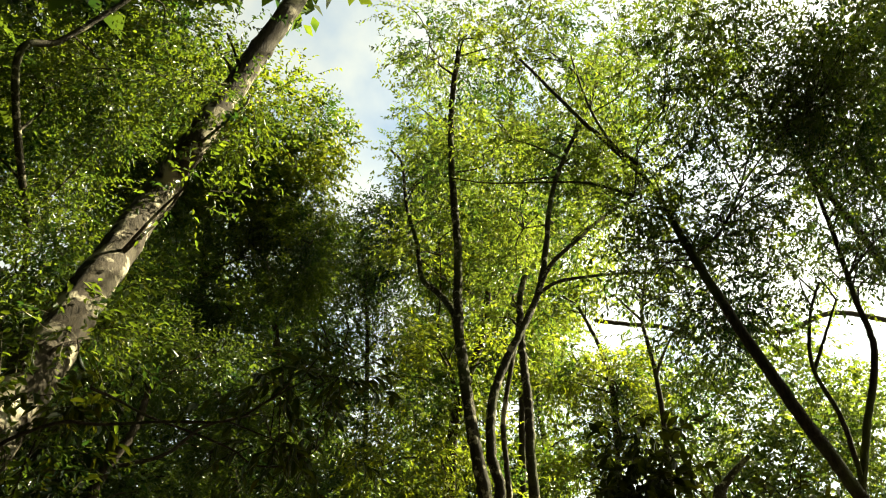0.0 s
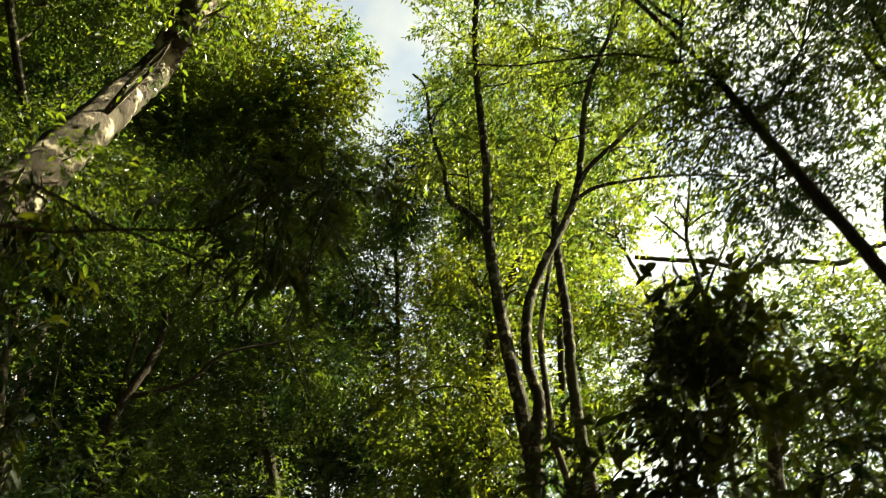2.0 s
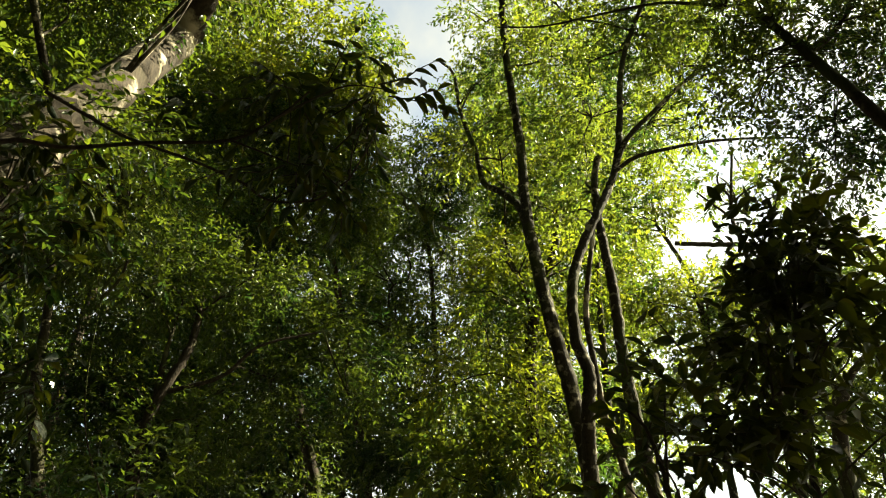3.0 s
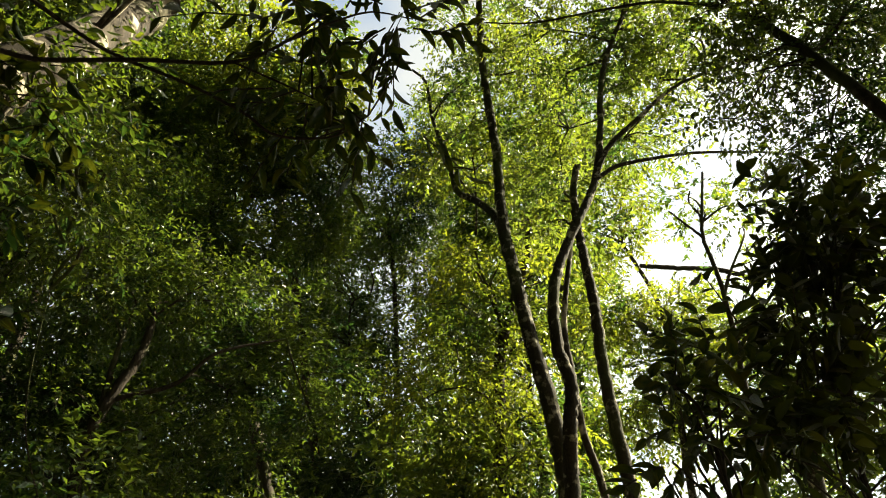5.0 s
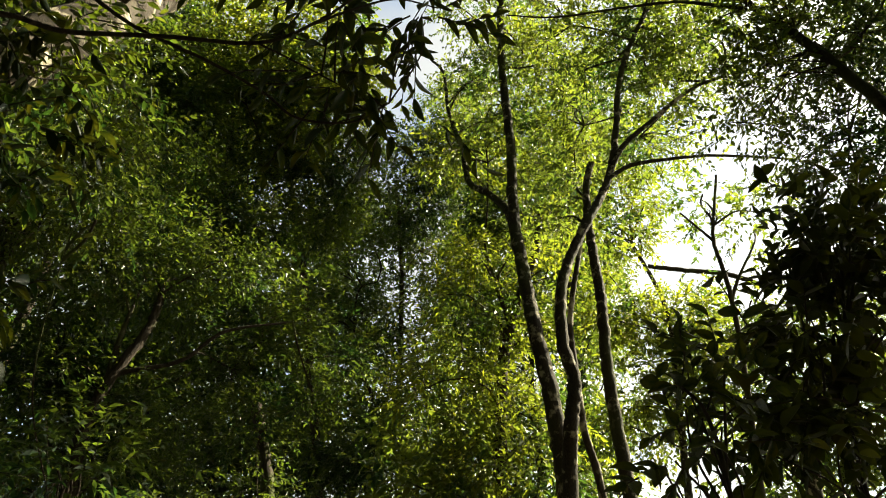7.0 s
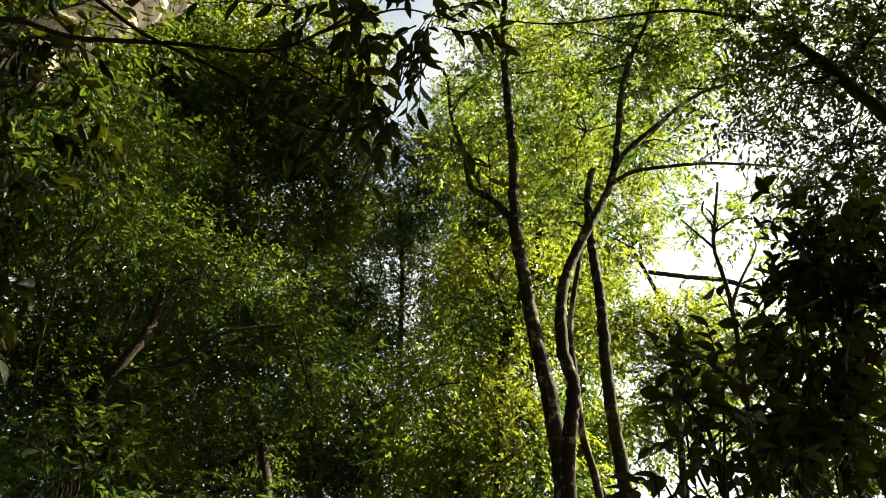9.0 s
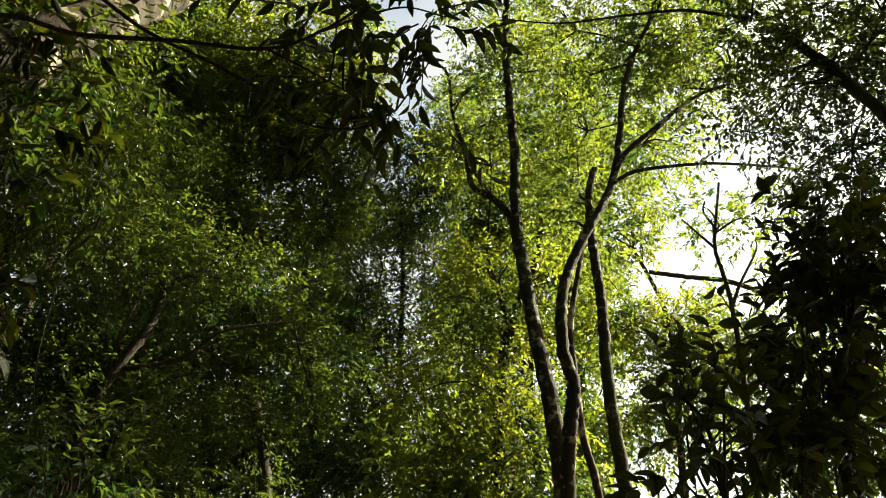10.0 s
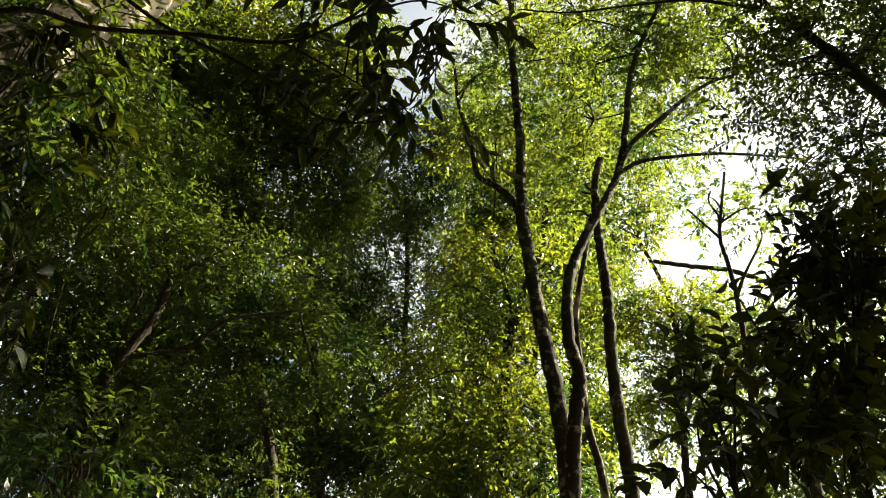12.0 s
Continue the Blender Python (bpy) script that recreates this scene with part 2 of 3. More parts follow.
def twig_arrays(root, mid, tip, thick):
    """Thin three-sided twigs, bent in the middle."""
    n = len(root)
    u = unit(np.cross(tip - root, np.array([0.2, 0.3, 0.9])))
    v = unit(np.cross(tip - root, u))
    tri = [np.cos(a) * u + np.sin(a) * v for a in (0, 2.094, 4.189)]
    verts = np.stack([p + r * thick * t for p, r in ((root, 1.0), (mid, 0.75), (tip, 0.4)) for t in tri], 1)
    f = np.array([(k * 3 + a, k * 3 + (a + 1) % 3, k * 3 + 3 + (a + 1) % 3, k * 3 + 3 + a) for k in (0, 1) for a in range(3)])
    return verts.reshape(-1, 3), (f[None] + (np.arange(n) * 9)[:, None, None]).reshape(-1, 4)


def tree(name, label, category, stems, blobs, seed, leaf_mat, bark, leaf=0.10, ratio=0.36, droop=0.35, clump=26, spread=0.24,
         shape=None, rooted=True, group="", pieces=False, reach=0.42, count=11, limb=0.018, crown_label="", gap=0.0, thin=1.0):
    """One tree: stems (part name, points, radius below, radius above), and a crown of leafy twigs in the given volumes
    (centre, radii, number of twigs), joined to the stems by branches."""
    rng = np.random.default_rng(seed)
    shape = shape or (LEAF_FAR if leaf >= 0.11 else LEAF_SLIM)
    first = np.array(stems[0][1], float)
    foot = Vector((first[0][0], first[0][1], 0.0)) if rooted else Vector(first[0])
    thing = tagged(new(name), label, category, group)
    thing.location = foot
    samples = []
    for k, (pname, pts, r0, r1) in enumerate(stems):
        pts = [tuple(p) for p in pts]
        if k == 0 and rooted:
            a, b = np.array(pts[0]), np.array(pts[1])
            lean = (a - b) / max(b[2] - a[2], 0.3) * 0.35
            low = a + lean * (a[2] + 0.15)
            pts = [(low[0], low[1], -0.15), tuple((a + low) / 2 * (1, 1, 0) + (0.02, 0.02, a[2] * 0.5))] + pts
            thing.location = (low[0], low[1], 0.0)
        line = spline(pts, 12)
        line += 0.005 * rng.standard_normal(line.shape) * min(1.0, r0 * 10)
        r = np.linspace(r0, r1, len(line))
        if k == 0 and rooted:
            r[:10] *= np.linspace(1.45, 1.0, 10)
        sides = 14 if r0 > 0.06 else 8
        me = mesh_of(pname, *tube_arrays(line, r, sides, rng, 0.035 if r0 > 0.05 else 0.022), bark, True)
        part(pname, me, thing)
        samples.append(line)
    samples = np.vstack(samples)
    nodes, level = samples - (0, 0, 0.0), np.zeros(len(samples))
    leaves, twigs = [], []
    for centre, radii, n in blobs:
        n = max(3, int(n * thin))
        centre, radii = np.array(centre, float), np.array(radii if np.ndim(radii) else (radii,) * 3, float)
        k = max(2, int(n / clump))
        hubs = rng.standard_normal((k, 3))
        hubs = centre + radii * unit(hubs) * rng.random((k, 1)) ** 0.45
        far = np.linalg.norm(samples[None] - hubs[:, None], axis=2).min(1)
        for h in hubs[np.argsort(far)]:
            reach_to = np.linalg.norm(nodes - (h - (0, 0, 0.35)), axis=1) + 0.25 * level
            at = int(np.argmin(reach_to))
            s = nodes[at]
            if np.linalg.norm(h - s) < 4.5:
                mid = (h + s) / 2 + (*(0.10 * rng.standard_normal(2)), 0.08) * np.array(min(1.0, np.linalg.norm(h - s)))
                ln = spline([s, mid, h], 4)
                thick = limb * 0.72 ** level[at]
                twigs.append(tube_arrays(ln, np.linspace(thick, thick * 0.6, len(ln)), 4, rng, 0.05))
                nodes, level = np.vstack([nodes, h]), np.append(level, level[at] + 1)
        own = rng.integers(0, k, n)
        root = hubs[own] + spread * rng.standard_normal((n, 3)) * (1, 1, 0.7)
        out = unit(root - hubs[own] + 0.25 * (root - centre) / np.maximum(radii, 0.1))
        way = unit(out + 0.45 * rng.standard_normal((n, 3)) + (0, 0, -0.10))
        lv, line = spray_leaves(root, way, rng, leaf, count, reach, ratio, droop, shape, gap)
        leaves.append(lv)
        few = slice(None, None, 1 if pieces else 3 if leaf >= 0.11 else 2)      # far twigs are lost among the leaves
        twigs.append(twig_arrays(*(p[few] for p in line), 0.0035))
    if blobs and pieces:
        poses = np.vstack([m for m, _ in leaves])
        shapes = [mesh_of("leaf", *curled_leaf(seed + k), leaf_mat, True) for k in range(5)]
        order = rng.permutation(len(poses))
        for i in order[:300]:
            ob = part("leaf", shapes[int(i) % 5], thing)
            m = Matrix([[*map(float, row)] for row in poses[i]] + [[0, 0, 0, 1]])
            m.translation -= thing.location
            ob.matrix_basis = m
        if len(order) > 300:
            form, faces = curled_leaf(seed + 9)
            rest = poses[order[300:]]
            v = np.einsum("nij,kj->nki", rest[:, :, :3], form) + rest[:, None, :, 3]
            f = faces[None] + (np.arange(len(rest)) * len(form))[:, None, None]
            tagged(part("foliage", mesh_of("foliage", v.reshape(-1, 3), f.reshape(-1, 4), leaf_mat, True), thing), kind="stuff")
    elif blobs:
        part("crown", mesh_of("crown", *joined(leaves), leaf_mat), thing, crown_label)
    if blobs:
        tagged(part("branchwork", mesh_of("branchwork", *joined(twigs), bark), thing), kind="stuff")
    return thing


# ---- ground ----
def build_ground():
    n, half = 90, 260.0
    g = np.sign(np.linspace(-1, 1, n)) * np.abs(np.linspace(-1, 1, n)) ** 2.2 * half
    x, y = np.meshgrid(g, g, indexing="ij")
    z = 0.10 * np.sin(x * 0.7) * np.cos(y * 0.55) + 0.05 * np.sin(x * 2.1 + y * 1.3)
    i, j = np.meshgrid(np.arange(n - 1), np.arange(n - 1), indexing="ij")
    f = np.stack([i * n + j, (i + 1) * n + j, (i + 1) * n + j + 1, i * n + j + 1], -1).reshape(-1, 4)
    ob = new("ground", mesh_of("ground", np.stack([x, y, z - 0.08], -1).reshape(-1, 3), f, LITTER, True))
    tagged(ob, "uneven unseen forest floor of leaf litter, darkened as if shaded", "ground", kind="structure")


build_ground()

# ---- the slender trees in the middle ----
tree("tree", "slender brown-barked tree with a crooked side limb and sunlit crown", "tree",
     [("trunk", [(1.10, 6.89, 3.51), (1.02, 6.64, 4.24), (0.92, 6.61, 5.00), (0.85, 6.70, 5.93), (0.83, 6.87, 6.75), (0.87, 6.92, 7.75), (0.85, 6.90, 9.04), (0.87, 6.71, 10.21), (0.99, 5.94, 10.74)], 0.10, 0.04),
      ("limb", [(0.82, 6.72, 6.09), (0.78, 6.97, 6.78), (0.58, 7.24, 7.27), (0.36, 7.47, 7.66), (0.29, 7.68, 8.42), (0.13, 7.83, 9.27), (0.07, 7.94, 10.18), (-0.13, 7.95, 10.52)], 0.055, 0.018)],
     [((1.20, 7.40, 9.90), (0.75, 0.7, 0.7), 420), ((0.62, 7.77, 9.35), (0.45, 0.6, 0.5), 130), ((0.34, 8.48, 9.10), (0.35, 0.5, 0.4), 90),
      ((0.74, 7.27, 10.88), (0.7, 0.7, 0.6), 260), ((0.87, 6.42, 11.48), (0.8, 0.8, 0.6), 260), ((1.83, 5.88, 11.25), (0.8, 0.8, 0.7), 300), ((0.22, 6.65, 12.18), (0.7, 0.7, 0.6), 130),
      ((1.59, 8.33, 9.31), (0.55, 0.6, 0.8), 300), ((1.55, 9.37, 8.36), (0.5, 0.5, 0.6), 160)],
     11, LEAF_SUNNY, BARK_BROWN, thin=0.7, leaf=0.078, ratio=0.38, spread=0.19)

tree("tree", "curving double-bent stem forking into three dark branches", "tree",
     [("trunk", [(1.04, 6.28, 3.34), (1.07, 6.05, 3.85), (1.13, 5.99, 4.21), (1.06, 5.95, 4.55), (1.10, 5.95, 5.08), (1.26, 6.00, 5.55), (1.51, 6.04, 6.02), (1.77, 6.16, 6.55), (1.94, 6.13, 7.13), (2.09, 6.06, 7.95), (2.35, 6.06, 8.67), (2.74, 6.02, 9.43), (3.01, 5.81, 10.09)], 0.075, 0.022),
      ("branch", [(1.80, 6.15, 6.65), (2.01, 6.09, 7.01), (2.35, 6.02, 7.30), (2.67, 5.96, 7.57), (2.96, 5.94, 7.77), (3.25, 5.89, 7.85)], 0.034, 0.014),
      ("branch", [(1.78, 6.14, 6.58), (2.05, 6.14, 6.76), (2.42, 6.11, 6.81), (2.91, 6.09, 6.84), (3.40, 6.10, 6.82), (3.84, 6.04, 6.72)], 0.026, 0.010)],
     [((1.67, 6.48, 9.29), (0.6, 0.6, 0.6), 210), ((2.41, 6.48, 9.29), (0.6, 0.6, 0.6), 200), ((3.00, 6.44, 9.35), (0.55, 0.6, 0.6), 300),
      ((1.91, 7.06, 8.63), (0.5, 0.5, 0.5), 260), ((2.57, 6.70, 8.58), (0.5, 0.5, 0.4), 230), ((3.16, 6.42, 8.79), (0.4, 0.4, 0.35), 160), ((2.57, 7.15, 7.92), (0.4, 0.4, 0.35), 140), ((2.83, 7.06, 7.84), (0.2, 0.3, 0.25), 60), ((2.05, 7.82, 8.11), (0.4, 0.5, 0.4), 160),
      ((2.10, 5.80, 10.40), (0.7, 0.7, 0.7), 200), ((2.95, 5.72, 9.40), (0.7, 0.8, 0.7), 170)],
     12, LEAF_SUNNY, BARK_BROWN, thin=0.7, leaf=0.078, ratio=0.38, spread=0.19)

tree("tree", "straight brown trunk with a broken top behind the forked stem", "tree",
     [("trunk", [(1.63, 6.69, 3.45), (1.57, 6.54, 4.03), (1.55, 6.46, 4.68), (1.58, 6.42, 5.28), (1.57, 6.42, 5.82), (1.58, 6.46, 6.29), (1.61, 6.41, 6.72), (1.69, 6.35, 6.99)], 0.074, 0.036)],
     [((1.64, 6.69, 7.02), (0.2, 0.25, 0.25), 30)], 13, LEAF_SUNNY, BARK_BROWN, leaf=0.08, ratio=0.5)

tree("sapling", "thin pale sapling stem standing behind the forked tree", "tree",
     [("trunk", [(1.47, 7.10, 3.56), (1.34, 6.89, 4.05), (1.31, 6.80, 4.53), (1.30, 6.76, 5.14), (1.38, 6.70, 5.58), (1.47, 6.70, 5.93), (1.61, 6.79, 6.52)], 0.045, 0.025)],
     [((1.48, 7.35, 6.76), (0.3, 0.3, 0.3), 60)], 14, LEAF_SUNNY, BARK_PALE, leaf=0.08, ratio=0.5)

# ---- leaning trees to the right ----
tree("leaning_tree", "dark leaning tree trunk arching beneath a thick crown", "tree",
     [("trunk", [(4.6, 3.9, 1.6), (3.76, 3.59, 2.87), (3.13, 3.28, 3.81), (2.81, 3.32, 4.72), (2.70, 3.56, 5.56), (2.69, 3.84, 6.22), (2.64, 4.05, 6.75), (1.92, 3.57, 7.17), (1.47, 3.76, 8.18)], 0.068, 0.015),
      ("branch", [(2.40, 3.52, 6.49), (2.17, 3.48, 6.75), (2.05, 3.57, 7.35), (1.98, 3.60, 8.04)], 0.02, 0.008),
      ("branch", [(2.37, 3.70, 6.26), (2.14, 3.81, 6.46), (1.90, 3.86, 6.56), (1.49, 4.02, 6.69), (1.02, 4.25, 6.88), (0.61, 4.37, 7.07)], 0.016, 0.006),
      ("branch", [(2.70, 3.52, 5.46), (3.07, 3.64, 5.82), (3.38, 3.67, 6.31)], 0.02, 0.008)],
     [((2.41, 3.90, 6.33), (0.35, 0.5, 0.35), 100), ((2.67, 3.91, 5.77), (0.4, 0.5, 0.35), 95), ((2.28, 4.30, 5.55), (0.24, 0.3, 0.12), 20), ((2.76, 4.20, 5.34), (0.35, 0.4, 0.22), 45),
      ((3.11, 3.74, 6.20), (0.45, 0.5, 0.4), 110), ((3.21, 4.40, 5.05), (0.25, 0.3, 0.2), 34), ((2.84, 4.37, 5.09), (0.25, 0.3, 0.15), 20), ((3.19, 4.13, 5.45), (0.35, 0.4, 0.35), 110), ((3.36, 3.26, 7.02), (0.7, 0.6, 0.6), 130), ((2.84, 3.23, 7.46), (0.5, 0.5, 0.5), 120),
      ((4.06, 2.93, 7.12), (0.6, 0.6, 0.5), 300), ((3.62, 3.53, 6.22), (0.4, 0.5, 0.4), 60), ((2.18, 3.26, 7.82), (0.5, 0.6, 0.45), 35), ((3.28, 3.05, 7.90), (0.5, 0.5, 0.4), 120), ((4.47, 3.28, 6.74), (0.45, 0.5, 0.4), 120)],
     21, LEAF_DEEP, BARK_DARK, thin=2.2, leaf=0.052, ratio=0.42, reach=0.30, spread=0.15, count=10, limb=0.009)

# its last, highest leaf clump is added above the view to cast shade
tree("tree", "dark twin-stemmed tree beside the leaning trunk", "tree",
     [("trunk", [(4.05, 4.67, 3.32), (4.07, 4.57, 3.65), (4.19, 4.35, 4.18), (4.39, 4.16, 4.83), (4.33, 4.06, 5.36), (4.24, 3.88, 6.00), (4.14, 3.77, 6.74), (4.02, 3.69, 7.43)], 0.05, 0.014),
      ("stem", [(4.10, 4.52, 3.74), (3.97, 4.30, 4.27), (3.84, 4.25, 4.73), (3.93, 4.18, 5.20), (4.07, 4.09, 5.51)], 0.026, 0.01),
      ("stem", [(3.84, 4.27, 4.68), (4.00, 4.20, 4.98), (4.17, 4.09, 5.32)], 0.018, 0.008)],
     [((4.54, 3.59, 6.80), (0.6, 0.6, 0.5), 140), ((4.62, 3.94, 5.90), (0.4, 0.5, 0.4), 120), ((5.02, 3.15, 7.82), (0.7, 0.7, 0.5), 200), ((4.13, 4.26, 5.80), (0.35, 0.4, 0.3), 36), ((4.6, 6.4, 13.2), (1.3, 1.3, 1.0), 260)],
     22, LEAF_DEEP, BARK_DARK, thin=2.2, leaf=0.052, ratio=0.42, reach=0.30, spread=0.15, count=10, limb=0.009)

# ---- bare stick tree and broken bough beyond the gap ----
tree("tree", "thin forked tree with bare twigs against the sky", "tree",
     [("trunk", [(4.10, 9.75, 4.28), (4.04, 9.27, 5.34), (4.02, 8.99, 6.29), (3.94, 8.77, 6.97), (3.90, 8.75, 7.53), (4.03, 8.72, 8.12), (4.18, 8.70, 8.69)], 0.055, 0.018),
      ("branch", [(3.89, 8.75, 7.53), (3.69, 8.72, 7.76), (3.49, 8.69, 7.99)], 0.022, 0.012),
      ("branch", [(3.98, 8.88, 6.60), (4.10, 8.84, 6.86), (4.19, 8.80, 7.02)], 0.03, 0.02)],
     [((4.13, 8.66, 8.39), (0.35, 0.4, 0.3), 34), ((4.42, 8.99, 7.90), (0.35, 0.4, 0.4), 50), ((4.00, 8.85, 8.11), (0.2, 0.3, 0.2), 10)],
     31, LEAF_SUNNY, BARK_DARK, leaf=0.085, ratio=0.5)

tree("tree", "distant tree with a broken dark bough reaching out", "tree",
     [("trunk", [(11.9, 14.2, 5.13), (12.16, 13.6, 6.99), (12.65, 13.2, 9.13), (13.47, 12.9, 11.5), (14.69, 12.6, 14.26)], 0.15, 0.07),
      ("bough", [(12.65, 13.2, 9.13), (9.78, 12.7, 9.61), (8.34, 12.6, 9.14), (7.46, 12.5, 9.17), (6.68, 12.4, 9.09), (6.26, 12.4, 8.92), (5.98, 12.4, 9.06), (5.51, 12.4, 9.22), (4.81, 12.4, 9.3), (4.1, 12.4, 9.41)], 0.062, 0.045),
      ("branch", [(6.26, 12.4, 8.92), (6.49, 12.3, 9.17), (6.81, 12.3, 9.5), (7.02, 12.2, 10.0)], 0.025, 0.01)],
     [((6.13, 12.39, 7.77), (1.44, 0.90, 0.63), 420), ((7.86, 12.06, 8.19), (0.90, 0.90, 0.63), 200), ((4.63, 12.42, 7.81), (0.81, 0.81, 0.72), 260), ((8.76, 11.89, 7.60), (1.26, 0.90, 0.90), 420), ((6.64, 12.17, 6.50), (1.62, 0.90, 0.63), 420), ((8.45, 11.83, 6.13), (1.08, 0.90, 0.63), 260), ((4.47, 12.26, 6.49), (1.08, 0.90, 0.63), 200)],
     32, LEAF_SUNNY, BARK_DARK, thin=0.75, leaf=0.115, ratio=0.4, reach=0.5, spread=0.26)

tree("tree", "broken grey stub of a dead tree", "tree",
     [("trunk", [(4.24, 8.71, 3.74), (4.30, 8.51, 4.40), (4.45, 8.48, 4.79)], 0.10, 0.085),
      ("stub", [(4.44, 8.50, 4.76), (4.65, 8.35, 4.98), (4.83, 8.24, 5.14)], 0.06, 0.03)],
     [], 33, LEAF_SUNNY, BARK_BROWN)

# ---- sunlit foliage behind the trunks ----
# golden leaves put a sunlit look into the next two crowns' colour
tree("tree", "bright backlit tree with yellow-green leaves", "tree",
     [("trunk", [(3.94, 12.19, 4.95), (3.97, 11.83, 6.37), (3.93, 11.41, 7.89), (3.47, 11.16, 9.16)], 0.09, 0.03),
      ("branch", [(4.03, 11.73, 6.34), (3.98, 11.38, 7.21), (3.92, 11.34, 7.63)], 0.03, 0.012)],
     [((3.14, 10.79, 9.16), (0.55, 0.7, 0.6), 330), ((3.09, 11.07, 8.04), (0.5, 0.7, 0.8), 360), ((3.62, 11.27, 7.37), (0.7, 0.7, 0.5), 330), ((3.22, 11.39, 6.50), (0.6, 0.7, 0.5), 260), ((4.32, 11.41, 6.81), (0.6, 0.7, 0.4), 150),
      ((3.45, 10.61, 9.78), (0.35, 0.5, 0.4), 150), ((4.20, 11.22, 7.45), (0.5, 0.5, 0.3), 120), ((3.44, 11.77, 5.58), (0.7, 0.7, 0.6), 130)],
     41, LEAF_SUNLIT_GOLD, BARK_BROWN, thin=0.5, leaf=0.095, ratio=0.38, spread=0.2, crown_label="backlit yellow-green crown")

tree("tree", "leafy understorey tree with a leaning grey trunk", "tree",
     [("trunk", [(0.72, 9.02, 5.25), (0.85, 8.77, 6.10), (1.07, 8.71, 6.68), (1.30, 8.63, 7.27), (1.42, 8.49, 7.96)], 0.10, 0.05),
      ("branch", [(0.90, 8.81, 6.21), (0.66, 8.65, 7.09), (0.60, 8.62, 7.46)], 0.035, 0.015)],
     [((0.65, 8.32, 7.25), (0.5, 0.6, 0.6), 240), ((0.40, 8.52, 6.31), (0.6, 0.6, 0.7), 380), ((0.10, 8.69, 5.43), (0.6, 0.6, 0.7), 330), ((0.78, 8.66, 4.82), (0.65, 0.6, 0.6), 360), ((1.17, 8.94, 6.02), (0.4, 0.5, 0.5), 150),
      ((1.14, 8.57, 4.30), (0.5, 0.5, 0.5), 180), ((0.61, 8.13, 8.50), (0.6, 0.6, 0.8), 260), ((1.21, 8.78, 6.90), (0.35, 0.5, 0.5), 110)],
     42, LEAF_SUNLIT_GOLD, BARK_DARK, thin=0.5, leaf=0.085, ratio=0.38, spread=0.2)

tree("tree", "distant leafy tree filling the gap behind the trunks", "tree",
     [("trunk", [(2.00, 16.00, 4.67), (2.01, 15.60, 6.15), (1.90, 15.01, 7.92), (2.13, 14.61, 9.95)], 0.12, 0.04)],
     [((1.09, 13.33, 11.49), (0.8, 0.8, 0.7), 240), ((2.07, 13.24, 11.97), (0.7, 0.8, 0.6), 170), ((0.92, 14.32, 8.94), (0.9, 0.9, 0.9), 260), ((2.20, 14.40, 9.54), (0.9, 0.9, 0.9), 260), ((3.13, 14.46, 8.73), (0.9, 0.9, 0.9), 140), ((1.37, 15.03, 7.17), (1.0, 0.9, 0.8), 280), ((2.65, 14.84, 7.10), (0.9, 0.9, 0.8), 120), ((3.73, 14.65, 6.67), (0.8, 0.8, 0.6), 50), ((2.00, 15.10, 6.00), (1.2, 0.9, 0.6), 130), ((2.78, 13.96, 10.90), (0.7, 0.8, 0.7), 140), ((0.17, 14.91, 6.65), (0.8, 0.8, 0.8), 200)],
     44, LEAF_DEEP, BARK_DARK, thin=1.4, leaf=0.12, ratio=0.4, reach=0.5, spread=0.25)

tree("shrub", "bright green broad-leaved shrub catching the sun", "shrub",
     [("stem", [(0.09, 9.54, 4.24), (0.13, 9.43, 4.58), (0.10, 9.36, 4.85)], 0.02, 0.01)],
     [((0.09, 9.27, 4.82), (0.4, 0.4, 0.18), 70), ((0.38, 9.31, 4.40), (0.4, 0.4, 0.25), 80), ((-0.47, 9.09, 4.19), (0.4, 0.4, 0.2), 80)],
     43, LEAF_SUNNY, BARK_DARK, leaf=0.12, ratio=0.5, shape=LEAF_BROAD)

# ---- the thin upright tree and the dark wood to the left ----
tree("tree", "thin upright tree with a sparse bluish crown", "tree",
     [("trunk", [(-0.75, 12.69, 5.11), (-0.79, 12.19, 6.75), (-0.76, 11.85, 8.15), (-0.79, 11.67, 9.66), (-0.90, 11.59, 10.84)], 0.07, 0.03),
      ("branch", [(-1.10, 12.08, 6.19), (-1.28, 12.00, 6.67), (-1.53, 11.85, 7.25), (-1.61, 11.76, 8.10), (-1.51, 11.67, 8.59), (-1.20, 11.61, 8.67)], 0.035, 0.012)],
     [((-0.47, 10.67, 10.79), (0.7, 0.8, 0.7), 330), ((-0.91, 11.09, 10.17), (0.9, 0.8, 0.7), 380), ((-1.57, 11.79, 9.48), (0.8, 0.8, 0.7), 230), ((-0.26, 11.29, 9.14), (0.5, 0.7, 0.6), 170), ((-1.10, 11.93, 8.20), (0.8, 0.8, 0.7), 190),
      ((-1.96, 12.11, 8.30), (0.8, 0.8, 0.7), 230), ((-0.45, 11.63, 7.57), (0.5, 0.6, 0.6), 170), ((-1.43, 11.89, 6.83), (0.9, 0.7, 0.7), 320), ((-0.52, 11.59, 6.20), (0.5, 0.6, 0.6), 200), ((-1.50, 11.57, 5.53), (0.8, 0.7, 0.6), 360), ((-0.77, 11.57, 5.16), (0.7, 0.7, 0.5), 260)],
     51, LEAF_COOL, BARK_DARK, clump=40, spread=0.19, thin=1.1, leaf=0.085, ratio=0.38)

